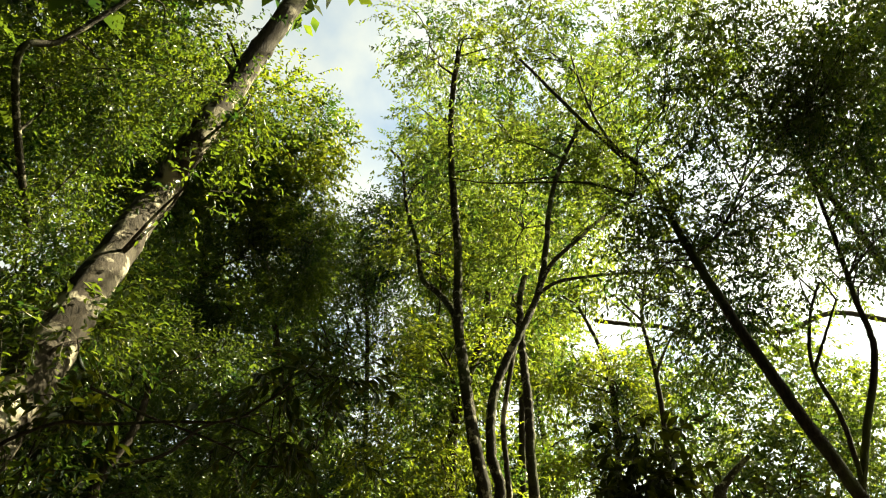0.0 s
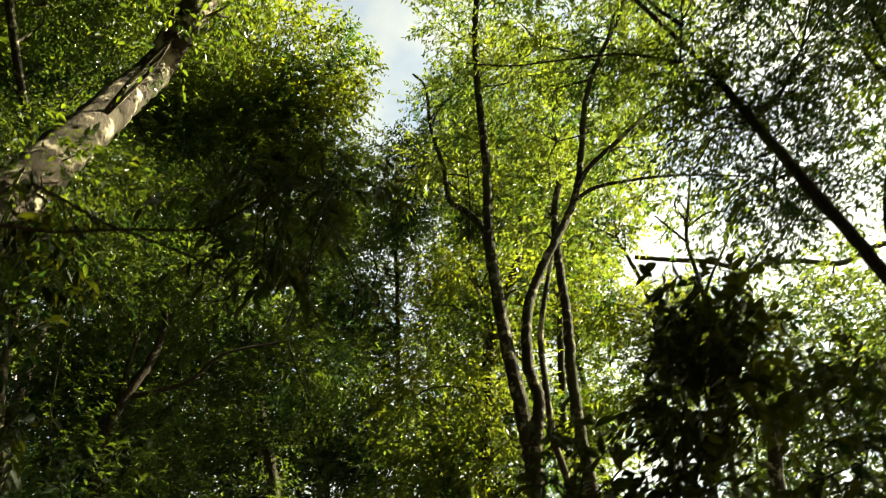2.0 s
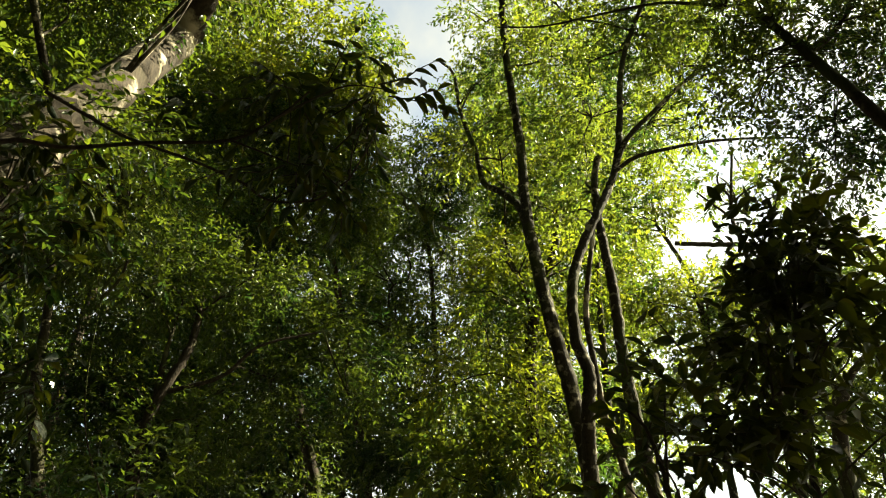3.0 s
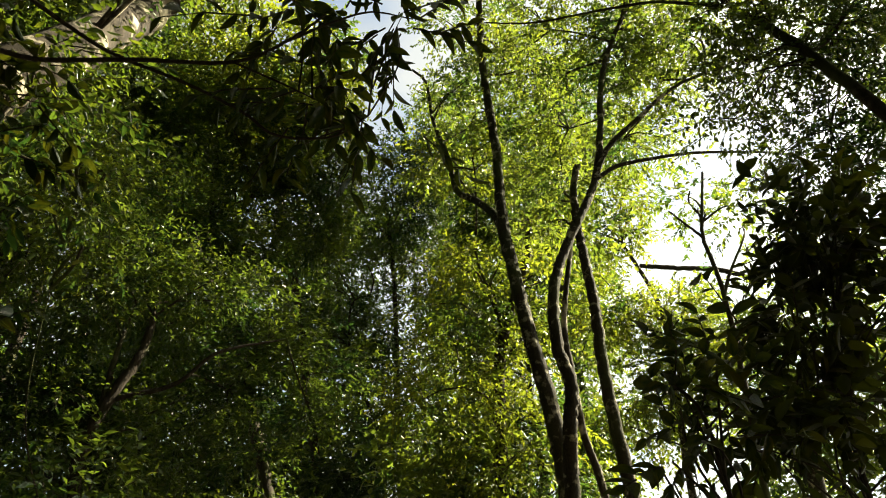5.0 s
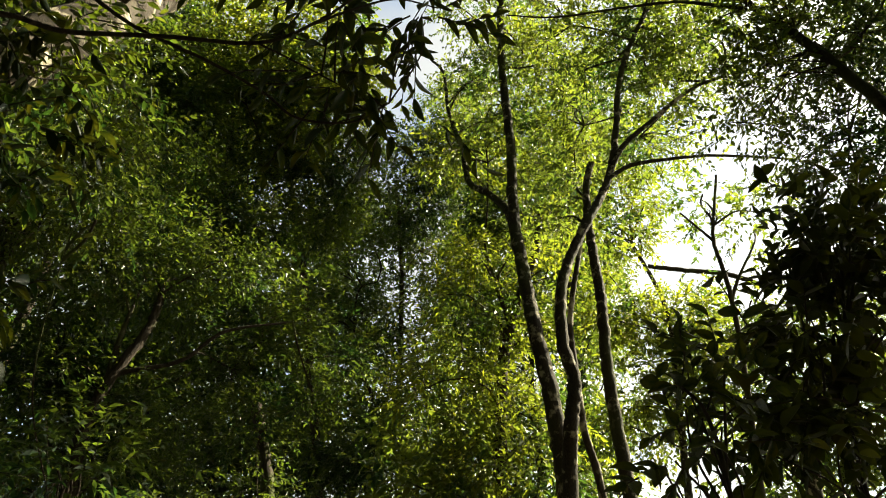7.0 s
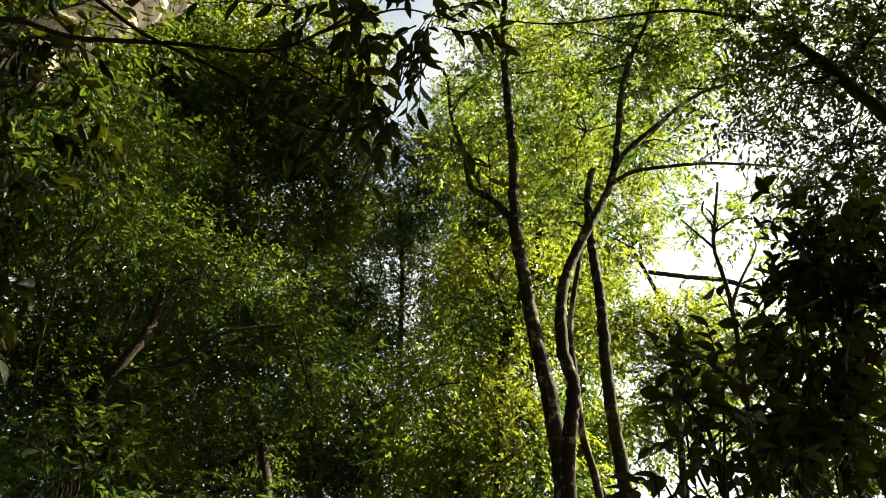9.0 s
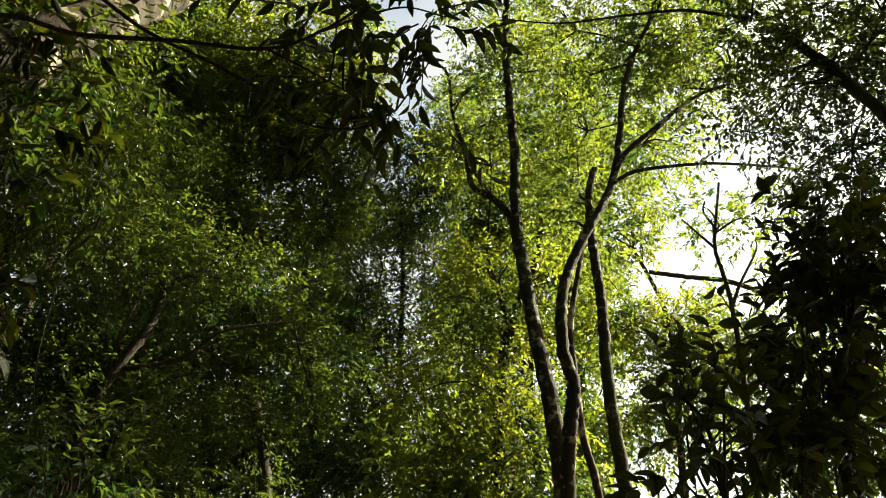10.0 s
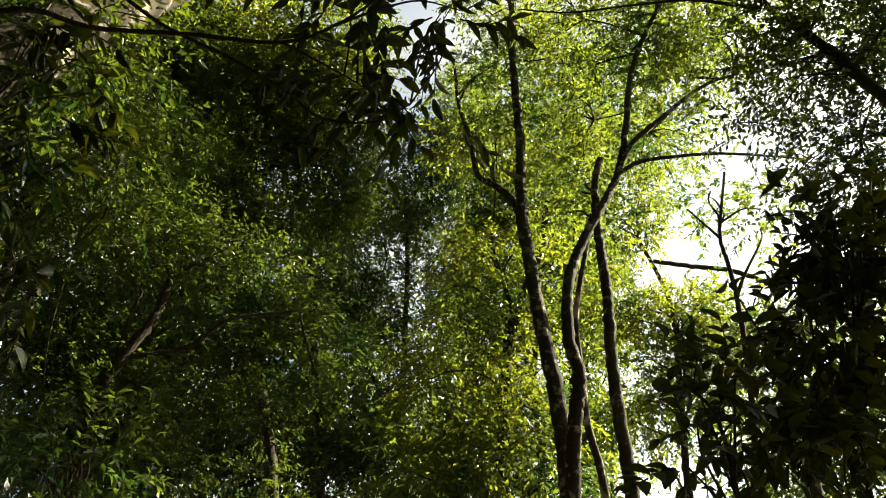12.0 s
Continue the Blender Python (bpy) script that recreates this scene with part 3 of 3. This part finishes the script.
# one tree split in two: shaded lower leaves here, sunlit top below, by colour
tree("tree", "shaded lower half of a dense tree, shade in its leaf colour", "tree",
     [("trunk", [(-2.33, 9.74, 4.30), (-2.63, 9.56, 5.65), (-2.94, 9.38, 6.98), (-3.42, 9.28, 8.56), (-3.46, 8.96, 10.46)], 0.12, 0.04),
      ("branch", [(-2.81, 9.48, 6.48), (-3.18, 9.29, 6.04), (-3.50, 9.05, 5.68), (-3.80, 8.95, 5.48)], 0.03, 0.012),
      ("branch", [(-3.50, 9.07, 8.51), (-3.22, 9.00, 8.79), (-2.80, 8.98, 9.00)], 0.03, 0.012)],
     [((-2.98, 8.78, 9.30), (1.1, 0.9, 0.8), 420), ((-3.83, 8.09, 9.25), (1.0, 0.9, 0.9), 600), ((-4.23, 7.80, 10.40), (1.0, 0.9, 0.8), 300), ((-1.75, 9.50, 9.66), (0.7, 0.8, 0.7), 330),
      ((-2.14, 9.87, 9.11), (0.8, 0.8, 0.7), 420), ((-2.57, 9.13, 7.71), (0.8, 0.8, 0.7), 300), ((-3.31, 8.96, 8.32), (0.8, 0.8, 0.6), 260)],
     52, LEAF_DEEP, BARK_DARK, clump=60, spread=0.2, thin=1.2, leaf=0.078, ratio=0.42)

# upper half of the tree above, its sunlight put into golden leaves
tree("tree", "sunlit top of the dense tree, sun in its golden leaf colour", "tree",
     [("trunk", [(-2.19, 12.79, 5.14), (-2.31, 12.00, 6.67), (-2.44, 11.07, 8.41), (-2.68, 10.22, 10.02), (-2.87, 9.09, 11.70)], 0.11, 0.04)],
     [((-2.87, 8.70, 9.95), (0.9, 0.8, 0.5), 300), ((-3.46, 8.22, 11.56), (1.1, 1.0, 0.8), 460), ((-2.36, 8.84, 11.00), (0.9, 0.8, 0.9), 380), ((-1.91, 9.42, 10.49), (0.7, 0.8, 0.6), 330), ((-2.77, 8.28, 11.75), (1.1, 1.0, 0.9), 400), ((-1.84, 8.55, 11.28), (0.7, 0.8, 0.8), 330), ((-2.40, 8.70, 10.35), (0.9, 0.8, 0.6), 260)],
     58, LEAF_SUNLIT_GOLD, BARK_DARK, clump=34, thin=0.85, leaf=0.085, ratio=0.5, crown_label="dense yellow-green crown, full sun put into its colour")

tree("tree", "dark shady tree with low spreading limbs", "tree",
     [("trunk", [(-3.69, 7.30, 3.63), (-3.68, 7.18, 4.17), (-3.53, 7.14, 4.76), (-3.27, 7.20, 5.39), (-3.23, 7.30, 5.95)], 0.10, 0.04),
      ("limb", [(-3.53, 7.14, 4.76), (-3.51, 7.14, 5.29), (-3.44, 7.11, 5.69)], 0.045, 0.018),
      ("limb", [(-3.45, 7.17, 4.90), (-2.86, 7.28, 5.08), (-2.43, 7.29, 5.43), (-1.76, 7.59, 5.70)], 0.03, 0.012)],
     [((-3.15, 7.58, 6.43), (0.8, 0.8, 0.6), 380), ((-3.86, 7.20, 6.28), (0.9, 0.8, 0.7), 520), ((-4.38, 7.18, 5.59), (0.8, 0.8, 0.7), 480), ((-3.21, 8.12, 4.91), (0.9, 0.8, 0.7), 330), ((-3.99, 7.40, 4.56), (0.8, 0.8, 0.7), 480),
      ((-2.43, 8.80, 5.33), (0.8, 0.8, 0.7), 280), ((-1.96, 9.39, 6.25), (0.8, 0.8, 0.7), 300), ((-3.38, 8.20, 4.08), (0.9, 0.8, 0.6), 300), ((-2.12, 8.89, 4.49), (0.9, 0.8, 0.6), 260), ((-4.13, 7.40, 3.84), (0.7, 0.7, 0.5), 300), ((-2.70, 8.50, 6.14), (0.6, 0.7, 0.6), 220)],
     53, LEAF_COOL, BARK_DARK, clump=60, spread=0.2, thin=0.9, leaf=0.075, ratio=0.4)

# deep leaf tone stands in for shade over this crown
tree("tree", "leafy tree in front of the dark wood, leaves toned as shaded", "tree",
     [("trunk", [(-4.16, 6.48, 3.41), (-4.32, 6.18, 4.57), (-4.35, 6.03, 5.86), (-4.56, 5.92, 7.47)], 0.09, 0.03),
      ("limb", [(-4.51, 5.88, 7.35), (-4.10, 4.02, 8.47), (-3.73, 4.07, 8.92), (-3.17, 4.14, 9.71), (-2.85, 4.16, 10.39)], 0.05, 0.025)],
     [((-4.12, 5.43, 6.76), (0.6, 0.6, 0.5), 230), ((-3.18, 5.90, 6.41), (0.5, 0.5, 0.4), 170), ((-3.90, 5.81, 5.84), (0.6, 0.6, 0.5), 230), ((-4.42, 5.71, 8.08), (0.9, 0.8, 0.8), 380), ((-3.55, 5.51, 9.45), (0.9, 0.8, 0.7), 380), ((-4.51, 5.17, 9.66), (1.0, 0.8, 0.7), 420), ((-2.90, 5.44, 10.26), (0.6, 0.7, 0.5), 230), ((-4.42, 6.08, 6.41), (0.6, 0.7, 0.7), 260)],
     54, LEAF_DEEP, BARK_BROWN, clump=50, spread=0.17, thin=1.1, leaf=0.064, ratio=0.42)

# the tips' sunlit look is partly in the sunny leaf colour
tree("sapling", "slim sapling with bright sunlit leaf tips", "sapling",
     [("stem", [(-2.85, 5.54, 2.84), (-3.02, 5.04, 3.75), (-2.91, 4.70, 4.61), (-2.63, 4.30, 5.57)], 0.009, 0.004)],
     [((-2.61, 4.25, 5.64), (0.20, 0.22, 0.24), 60), ((-2.72, 4.32, 5.35), (0.20, 0.22, 0.18), 36), ((-3.29, 4.22, 5.86), (0.2, 0.2, 0.16), 36), ((-2.48, 4.57, 4.99), (0.25, 0.25, 0.18), 14)],
     55, LEAF_SUNNY, BARK_DARK, thin=1.5, leaf=0.062, ratio=0.48, clump=12, spread=0.16, reach=0.3)

tree("tree", "tall dark tree closing the wood", "tree",
     [("trunk", [(-6.6, 9.6, 1.0), (-6.4, 9.6, 5.0), (-6.0, 9.5, 9.0), (-5.6, 9.4, 12.5)], 0.15, 0.05)],
     [((-6.68, 8.27, 11.81), (1.3, 1.2, 1.2), 420), ((-5.73, 7.98, 13.12), (1.3, 1.2, 1.0), 380), ((-4.39, 8.13, 13.74), (1.0, 1.0, 0.8), 220), ((-6.85, 7.37, 13.21), (1.4, 1.2, 1.0), 380), ((-5.24, 8.58, 11.24), (1.2, 1.2, 1.0), 330)],
     57, LEAF_DEEP, BARK_DARK, leaf=0.11, ratio=0.48)

# cool dark leaf tone keeps this shrub looking unlit
tree("shrub", "low narrow-leaved shrub, toned dark as if out of the sun", "shrub",
     [("stem", [(-2.90, 5.65, 2.86), (-2.91, 5.56, 3.16), (-2.92, 5.54, 3.37)], 0.015, 0.006)],
     [((-3.03, 5.49, 3.27), (0.25, 0.25, 0.12), 34), ((-2.75, 5.59, 3.30), (0.22, 0.25, 0.1), 30), ((-3.15, 5.51, 3.07), (0.25, 0.25, 0.12), 30)],
     56, LEAF_COOL, BARK_DARK, leaf=0.12, ratio=0.22, clump=10)

# ---- the thick pale trunk that leans across ----
tree("leaning_tree", "thick pale-barked trunk leaning steeply with dappled sun", "tree",
     [("trunk", [(-1.68, 0.95, 1.9), (-1.75, 1.59, 3.14), (-1.83, 2.30, 4.35), (-1.88, 2.89, 5.36), (-1.90, 3.36, 6.20), (-1.62, 3.11, 6.43), (-1.35, 3.28, 7.44), (-0.99, 3.43, 8.65), (-0.60, 3.48, 9.84)], 0.165, 0.10)],
     [((-1.48, 3.20, 7.75), (0.2, 0.2, 0.2), 24), ((-1.36, 2.48, 5.42), (0.12, 0.14, 0.14), 14), ((-1.30, 3.18, 6.75), (0.14, 0.18, 0.30), 44), ((-1.70, 2.02, 4.15), (0.17, 0.14, 0.2), 44), ((-1.72, 1.72, 3.4), (0.14, 0.14, 0.16), 36), ((-1.66, 1.35, 2.9), (0.16, 0.16, 0.16), 24), ((-1.08, 2.60, 6.55), (0.15, 0.15, 0.12), 26), ((0.14, 3.17, 12.13), (0.9, 0.9, 0.5), 130)],
     61, LEAF_DEEP, BARK_PALE, thin=1.7, leaf=0.054, ratio=0.42, reach=0.34, spread=0.14)

# ---- near foliage ----
tree("sapling", "near sapling with broad leaves, shade put into their dark colour", "sapling",
     [("stem", [(1.51, 2.71, 2.35), (1.52, 2.62, 2.63), (1.59, 2.61, 2.95), (1.67, 2.60, 3.27), (1.78, 2.63, 3.52)], 0.014, 0.005),
      ("branch", [(1.51, 2.62, 2.63), (1.37, 2.54, 2.62), (1.25, 2.51, 2.58)], 0.006, 0.003)],
     [((1.65, 2.56, 3.31), (0.15, 0.20, 0.13), 32), ((1.89, 2.64, 3.46), (0.16, 0.20, 0.16), 30), 
      ((1.53, 2.62, 2.96), (0.16, 0.20, 0.14), 34), ((1.65, 2.54, 2.89), (0.16, 0.20, 0.16), 26), ((1.31, 2.56, 2.60), (0.15, 0.20, 0.13), 24), ((1.48, 2.50, 2.50), (0.18, 0.20, 0.18), 22), ((1.15, 2.47, 2.37), (0.13, 0.15, 0.10), 11),
      ((1.56, 2.62, 3.38), (0.10, 0.16, 0.08), 14), ((1.42, 2.6, 3.05), (0.08, 0.14, 0.08), 9), ((1.40, 2.58, 2.82), (0.10, 0.16, 0.09), 11), ((1.65, 2.62, 3.14), (0.14, 0.18, 0.12), 12), ((1.71, 2.66, 3.61), (0.09, 0.14, 0.05), 9),
      ((2.20, 2.67, 3.01), (0.20, 0.20, 0.16), 18), ((2.53, 2.78, 3.22), (0.20, 0.20, 0.16), 18), ((2.22, 2.63, 2.69), (0.20, 0.20, 0.20), 22)],
     71, LEAF_NEAR_SHADED, BARK_DARK, thin=1.0, leaf=0.082, ratio=0.46, shape=(None, None), pieces=True, clump=6, spread=0.07, reach=0.18, count=7, limb=0.005)

tree("sapling", "low near sapling with oval leaves in a shaded dark tone", "sapling",
     [("stem", [(0.83, 2.22, 2.22), (0.81, 2.18, 2.35), (0.78, 2.16, 2.45), (0.72, 2.17, 2.53)], 0.010, 0.005)],
     [((0.77, 2.19, 2.50), (0.12, 0.13, 0.05), 22), ((0.90, 2.21, 2.54), (0.10, 0.13, 0.05), 16), ((0.81, 2.18, 2.35), (0.14, 0.13, 0.10), 26), ((0.71, 2.19, 2.27), (0.10, 0.10, 0.05), 12)],
     72, LEAF_NEAR_SHADED, BARK_DARK, thin=0.44, leaf=0.074, ratio=0.5, shape=(None, None), pieces=True, clump=6, spread=0.06, reach=0.18, count=6, limb=0.005)

tree("sapling", "near overhanging branch with drooping leaves in a shaded tone", "branch",
     [("stem", [(-1.86, 1.54, 2.57), (-1.74, 1.41, 2.91), (-1.53, 1.33, 3.18), (-1.27, 1.33, 3.31), (-1.10, 1.41, 3.33), (-0.84, 1.45, 3.35), (-0.56, 1.49, 3.36), (-0.40, 1.49, 3.44), (-0.28, 1.47, 3.53)], 0.013, 0.004),
      ("branch", [(-1.11, 1.25, 3.44), (-1.02, 1.36, 3.42), (-0.90, 1.44, 3.37), (-0.70, 1.52, 3.31), (-0.55, 1.60, 3.26), (-0.45, 1.65, 3.20), (-0.28, 1.67, 3.20), (-0.17, 1.65, 3.26)], 0.007, 0.003),
      ("branch", [(-0.40, 1.49, 3.44), (-0.26, 1.50, 3.53), (-0.14, 1.51, 3.58), (-0.01, 1.54, 3.57)], 0.005, 0.002),
      ("branch", [(-0.56, 1.49, 3.36), (-0.41, 1.55, 3.31), (-0.31, 1.60, 3.28)], 0.004, 0.002)],
     [((-0.28, 1.51, 3.55), (0.12, 0.13, 0.05), 20), ((-0.05, 1.55, 3.56), (0.10, 0.13, 0.06), 18), ((-0.34, 1.60, 3.28), (0.12, 0.13, 0.05), 20), ((-0.19, 1.65, 3.26), (0.10, 0.10, 0.06), 18)],
     73, LEAF_NEAR_SHADED, BARK_DARK, thin=0.7, leaf=0.078, droop=1.0, shape=(None, None), pieces=True, clump=6, spread=0.06, reach=0.22, count=6, limb=0.004)

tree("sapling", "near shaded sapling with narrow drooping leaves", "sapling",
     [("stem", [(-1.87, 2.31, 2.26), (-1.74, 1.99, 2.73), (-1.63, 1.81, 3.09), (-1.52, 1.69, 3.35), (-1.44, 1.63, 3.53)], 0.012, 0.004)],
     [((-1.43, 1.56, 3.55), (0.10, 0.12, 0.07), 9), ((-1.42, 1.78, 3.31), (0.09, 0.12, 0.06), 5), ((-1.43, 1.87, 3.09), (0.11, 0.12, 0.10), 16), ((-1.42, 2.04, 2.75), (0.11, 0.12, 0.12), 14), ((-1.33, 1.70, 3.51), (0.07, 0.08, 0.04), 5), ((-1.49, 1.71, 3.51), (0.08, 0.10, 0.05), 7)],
     74, LEAF_NEAR_SHADED, BARK_DARK, leaf=0.08, ratio=0.38, droop=0.8, shape=(None, None), pieces=True, clump=6, spread=0.06, reach=0.18, count=6, limb=0.004)

# ---- the dark wood further back ----
for k, (x, y, top) in enumerate(((-6.5, 14.5, 18.5), (-9.5, 11.0, 16.0), (-3.2, 16.5, 15.0), (-8.0, 18.0, 20.0))):
    tree("tree", "distant forest tree with a dense dark crown", "tree",
         [("trunk", [(x, y, 1.0), (x + 0.2, y, 5.0), (x + 0.1, y + 0.3, 9.0), (x + 0.3, y + 0.2, top)], 0.16, 0.06)],
         [((x, y, 5.0), (2.0, 1.6, 1.6), 800), ((x + 0.3, y, 8.0), (2.2, 1.8, 1.8), 950), ((x - 0.4, y, 11.0), (2.2, 1.8, 1.6), 850)]
         + [((x + 0.2 * (-1) ** n, y, z), (2.0, 1.7, 1.4), 700) for n, z in enumerate(np.arange(13.4, top, 2.3).tolist())],
         80 + k, LEAF_COOL, BARK_DARK, thin=1.0, leaf=0.14, ratio=0.45, reach=0.6, spread=0.33, limb=0.03, group="trees of the dark wood")

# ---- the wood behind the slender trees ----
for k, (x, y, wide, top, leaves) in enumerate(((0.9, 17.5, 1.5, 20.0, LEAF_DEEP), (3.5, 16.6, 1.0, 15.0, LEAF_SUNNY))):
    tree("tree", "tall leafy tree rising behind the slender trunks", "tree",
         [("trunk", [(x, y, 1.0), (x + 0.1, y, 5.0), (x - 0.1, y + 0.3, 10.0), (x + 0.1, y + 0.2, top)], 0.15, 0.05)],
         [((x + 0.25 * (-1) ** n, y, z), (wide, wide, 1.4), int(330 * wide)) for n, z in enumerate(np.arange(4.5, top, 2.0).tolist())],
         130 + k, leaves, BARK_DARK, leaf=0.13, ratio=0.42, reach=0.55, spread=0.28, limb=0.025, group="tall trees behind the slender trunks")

tree("tree", "bright yellow-green tree with a high crown behind slender trunks", "tree",
     [("trunk", [(2.2, 13.2, 4.0), (2.3, 12.9, 6.5), (2.5, 12.5, 9.0), (2.7, 12.0, 11.5), (2.8, 11.6, 14.0)], 0.11, 0.03)],
     [((1.13, 11.2, 15.33), (0.8, 0.8, 0.64), 45), ((2.67, 11.4, 16.18), (0.9, 0.9, 0.72), 55), ((4.33, 11.6, 16.22), (0.9, 0.9, 0.72), 90), ((5.5, 11.4, 16.17), (0.7, 0.7, 0.56), 120), ((0.83, 11.6, 13.55), (0.7, 0.7, 0.56), 80), ((2.11, 11.6, 13.9), (0.8, 0.8, 0.64), 220), ((3.53, 11.7, 14.0), (0.8, 0.8, 0.64), 220), ((4.74, 11.7, 14.36), (0.55, 0.55, 0.44), 110), ((1.42, 12.0, 12.25), (0.7, 0.7, 0.56), 170), ((2.76, 12.0, 12.24), (0.8, 0.8, 0.64), 200), ((3.76, 12.0, 12.4), (0.5, 0.5, 0.4), 100), ((2.07, 12.3, 10.79), (0.7, 0.7, 0.56), 150), ((3.3, 11.6, 11.3), (0.6, 0.6, 0.4), 150), ((4.0, 11.2, 11.4), (0.4, 0.5, 0.3), 80)],
     131, LEAF_SUNNY, BARK_DARK, leaf=0.10, ratio=0.4, clump=34, reach=0.45, spread=0.2)

tree("tree", "small-leaved dark tree behind the leaning trunk", "tree",
     [("trunk", [(7.2, 6.6, 1.0), (7.0, 6.5, 4.0), (6.4, 6.2, 6.6), (5.6, 5.9, 8.4)], 0.10, 0.04)],
     [((5.4, 5.9, 8.6), (1.1, 0.9, 0.9), 210), ((4.5, 5.6, 9.3), (0.7, 0.7, 0.6), 150), ((6.1, 6.2, 7.5), (0.8, 0.8, 0.7), 150)],
     133, LEAF_DEEP, BARK_DARK, leaf=0.07, ratio=0.42, reach=0.38, spread=0.19)

for k, (x, y) in enumerate(((-4.4, 15.6), (-8.5, 12.6))):
    tree("tree", "low shady tree filling the dark wood", "tree",
         [("trunk", [(x, y, 1.0), (x + 0.1, y, 3.0), (x, y + 0.2, 5.0), (x + 0.2, y + 0.1, 7.5)], 0.10, 0.04)],
         [((x, y, 4.2), (1.6, 1.3, 1.3), 620), ((x, y, 6.2), (1.7, 1.4, 1.4), 680), ((x + 0.2, y, 8.2), (1.5, 1.3, 1.2), 520)],
         136 + k, LEAF_COOL, BARK_DARK, leaf=0.13, ratio=0.45, reach=0.55, spread=0.3, limb=0.025, group="low trees of the dark wood")

# ---- low sunlit trees beyond the gap ----
for k, (x, y, top) in enumerate(((6.6, 15.2, 7.2), (9.4, 13.4, 7.2), (6.3, 11.7, 5.6))):
    tree("tree", "low leafy tree in the sun beyond the gap", "tree",
         [("trunk", [(x, y, 1.0), (x + 0.1, y, 2.6), (x - 0.1, y + 0.2, 4.4), (x + 0.2, y + 0.1, top - 0.2)], 0.09, 0.03)],
         [((x, y, top), (1.5, 1.2, 0.9), 330), ((x, y, top - 1.6), (1.6, 1.3, 1.2), 380), ((x + 0.4, y, 3.6), (1.6, 1.3, 1.2), 240)],
         84 + k, LEAF_SUNNY, BARK_BROWN, thin=0.9, leaf=0.12, ratio=0.42, reach=0.5, spread=0.3, limb=0.02, group="low trees beyond the gap")

# ---- tree added off to the sunny side, to shade the near foliage ----
tree("tree", "tall tree added off to the side to cast shade", "tree",
     [("trunk", [(9.6, 6.4, 1.0), (9.3, 6.5, 4.0), (8.7, 6.9, 8.0), (8.0, 7.3, 12.0)], 0.16, 0.06)],
     [((8.1, 5.7, 9.3), (1.6, 1.6, 1.5), 420), ((8.4, 5.0, 8.1), (1.5, 1.5, 1.3), 340), ((7.3, 4.8, 10.6), (1.1, 1.0, 0.7), 240)],
     78, LEAF_DEEP, BARK_DARK, leaf=0.15, ratio=0.45, reach=0.6, spread=0.36, limb=0.03)

# ---- unseen trees added behind and above to keep skylight out ----
sky_screen = random.Random(5)
for k in range(18):
    turn = radians(95 + 205 / 17 * k)
    far = (6.5, 9.5)[k % 2] + sky_screen.uniform(-0.6, 0.6)
    x, y, r = math.sin(turn) * far, math.cos(turn) * far - 0.8, sky_screen.uniform(0.12, 0.2)
    tree("tree", "unseen tree behind, added to block skylight", "tree",
         [("trunk", [(x, y, 1.0), (x + 0.2, y + 0.1, 4.0), (x + 0.1, y + 0.3, 8.0), (x + 0.3, y + 0.2, 11.0)], r, r * 0.4)],
         [((x, y, 7.2), (2.5, 2.5, 1.9), 300), ((x, y, 10.8), (2.8, 2.8, 1.9), 320), ((x, y, 3.6), (2.1, 2.1, 2.0), 260)],
         90 + k, LEAF_COOL, BARK_DARK, thin=1.0, leaf=0.46, ratio=0.5, reach=0.8, spread=0.5, limb=0.03, count=8, group="trees of the wood behind")

# two more unseen crowns, added overhead against light from the zenith
tree("tree", "unseen spreading tree added overhead to block skylight", "tree",
     [("trunk", [(-2.8, -3.2, 1.0), (-2.5, -3.1, 4.0), (-1.6, -2.8, 7.0), (-0.8, -2.4, 9.5)], 0.17, 0.07)],
     [((-0.3, -2.4, 9.8), (3.4, 3.0, 1.2), 520), ((3.0, -1.2, 9.0), (2.4, 2.2, 1.0), 320), ((-3.8, -1.4, 9.0), (2.0, 1.6, 0.9), 260), ((0.2, 1.6, 13.5), (3.0, 2.4, 1.0), 360), ((0.8, -2.8, 12.6), (3.8, 2.0, 1.8), 520)],
     120, LEAF_COOL, BARK_DARK, thin=1.1, leaf=0.46, ratio=0.5, reach=0.8, spread=0.5, limb=0.03, count=8)

tree("tree", "unseen towering tree added to roof out skylight", "tree",
     [("trunk", [(-8.6, 1.6, 1.0), (-8.3, 1.7, 6.0), (-7.4, 2.2, 11.0), (-6.0, 2.8, 14.0)], 0.26, 0.12),
      ("limb", [(-6.6, 2.6, 13.0), (-4.6, 3.2, 14.6), (-2.4, 3.6, 15.4), (-0.4, 3.6, 15.8), (1.6, 4.2, 16.2)], 0.10, 0.03),
      ("limb", [(-7.2, 2.3, 11.6), (-6.0, 4.2, 13.6), (-5.0, 6.0, 15.2)], 0.09, 0.03)],
     [((-8.6, 5.4, 15.6), (2.2, 2.2, 1.0), 420), ((-5.6, 7.4, 16.0), (2.2, 1.6, 0.9), 380), ((-3.0, 7.0, 16.4), (1.8, 1.5, 0.8), 300), ((-5.8, 2.8, 15.0), (2.2, 2.4, 1.0), 420), ((-3.0, 3.0, 15.8), (2.2, 2.6, 1.0), 420), ((-0.2, 3.2, 16.2), (2.0, 2.4, 0.9), 340), ((-5.2, 5.0, 15.8), (2.0, 1.5, 0.9), 300), ((1.8, 4.4, 16.2), (1.9, 2.0, 0.8), 360)],
     121, LEAF_COOL, BARK_DARK, thin=0.6, leaf=0.46, ratio=0.5, reach=0.8, spread=0.5, limb=0.03, count=8)
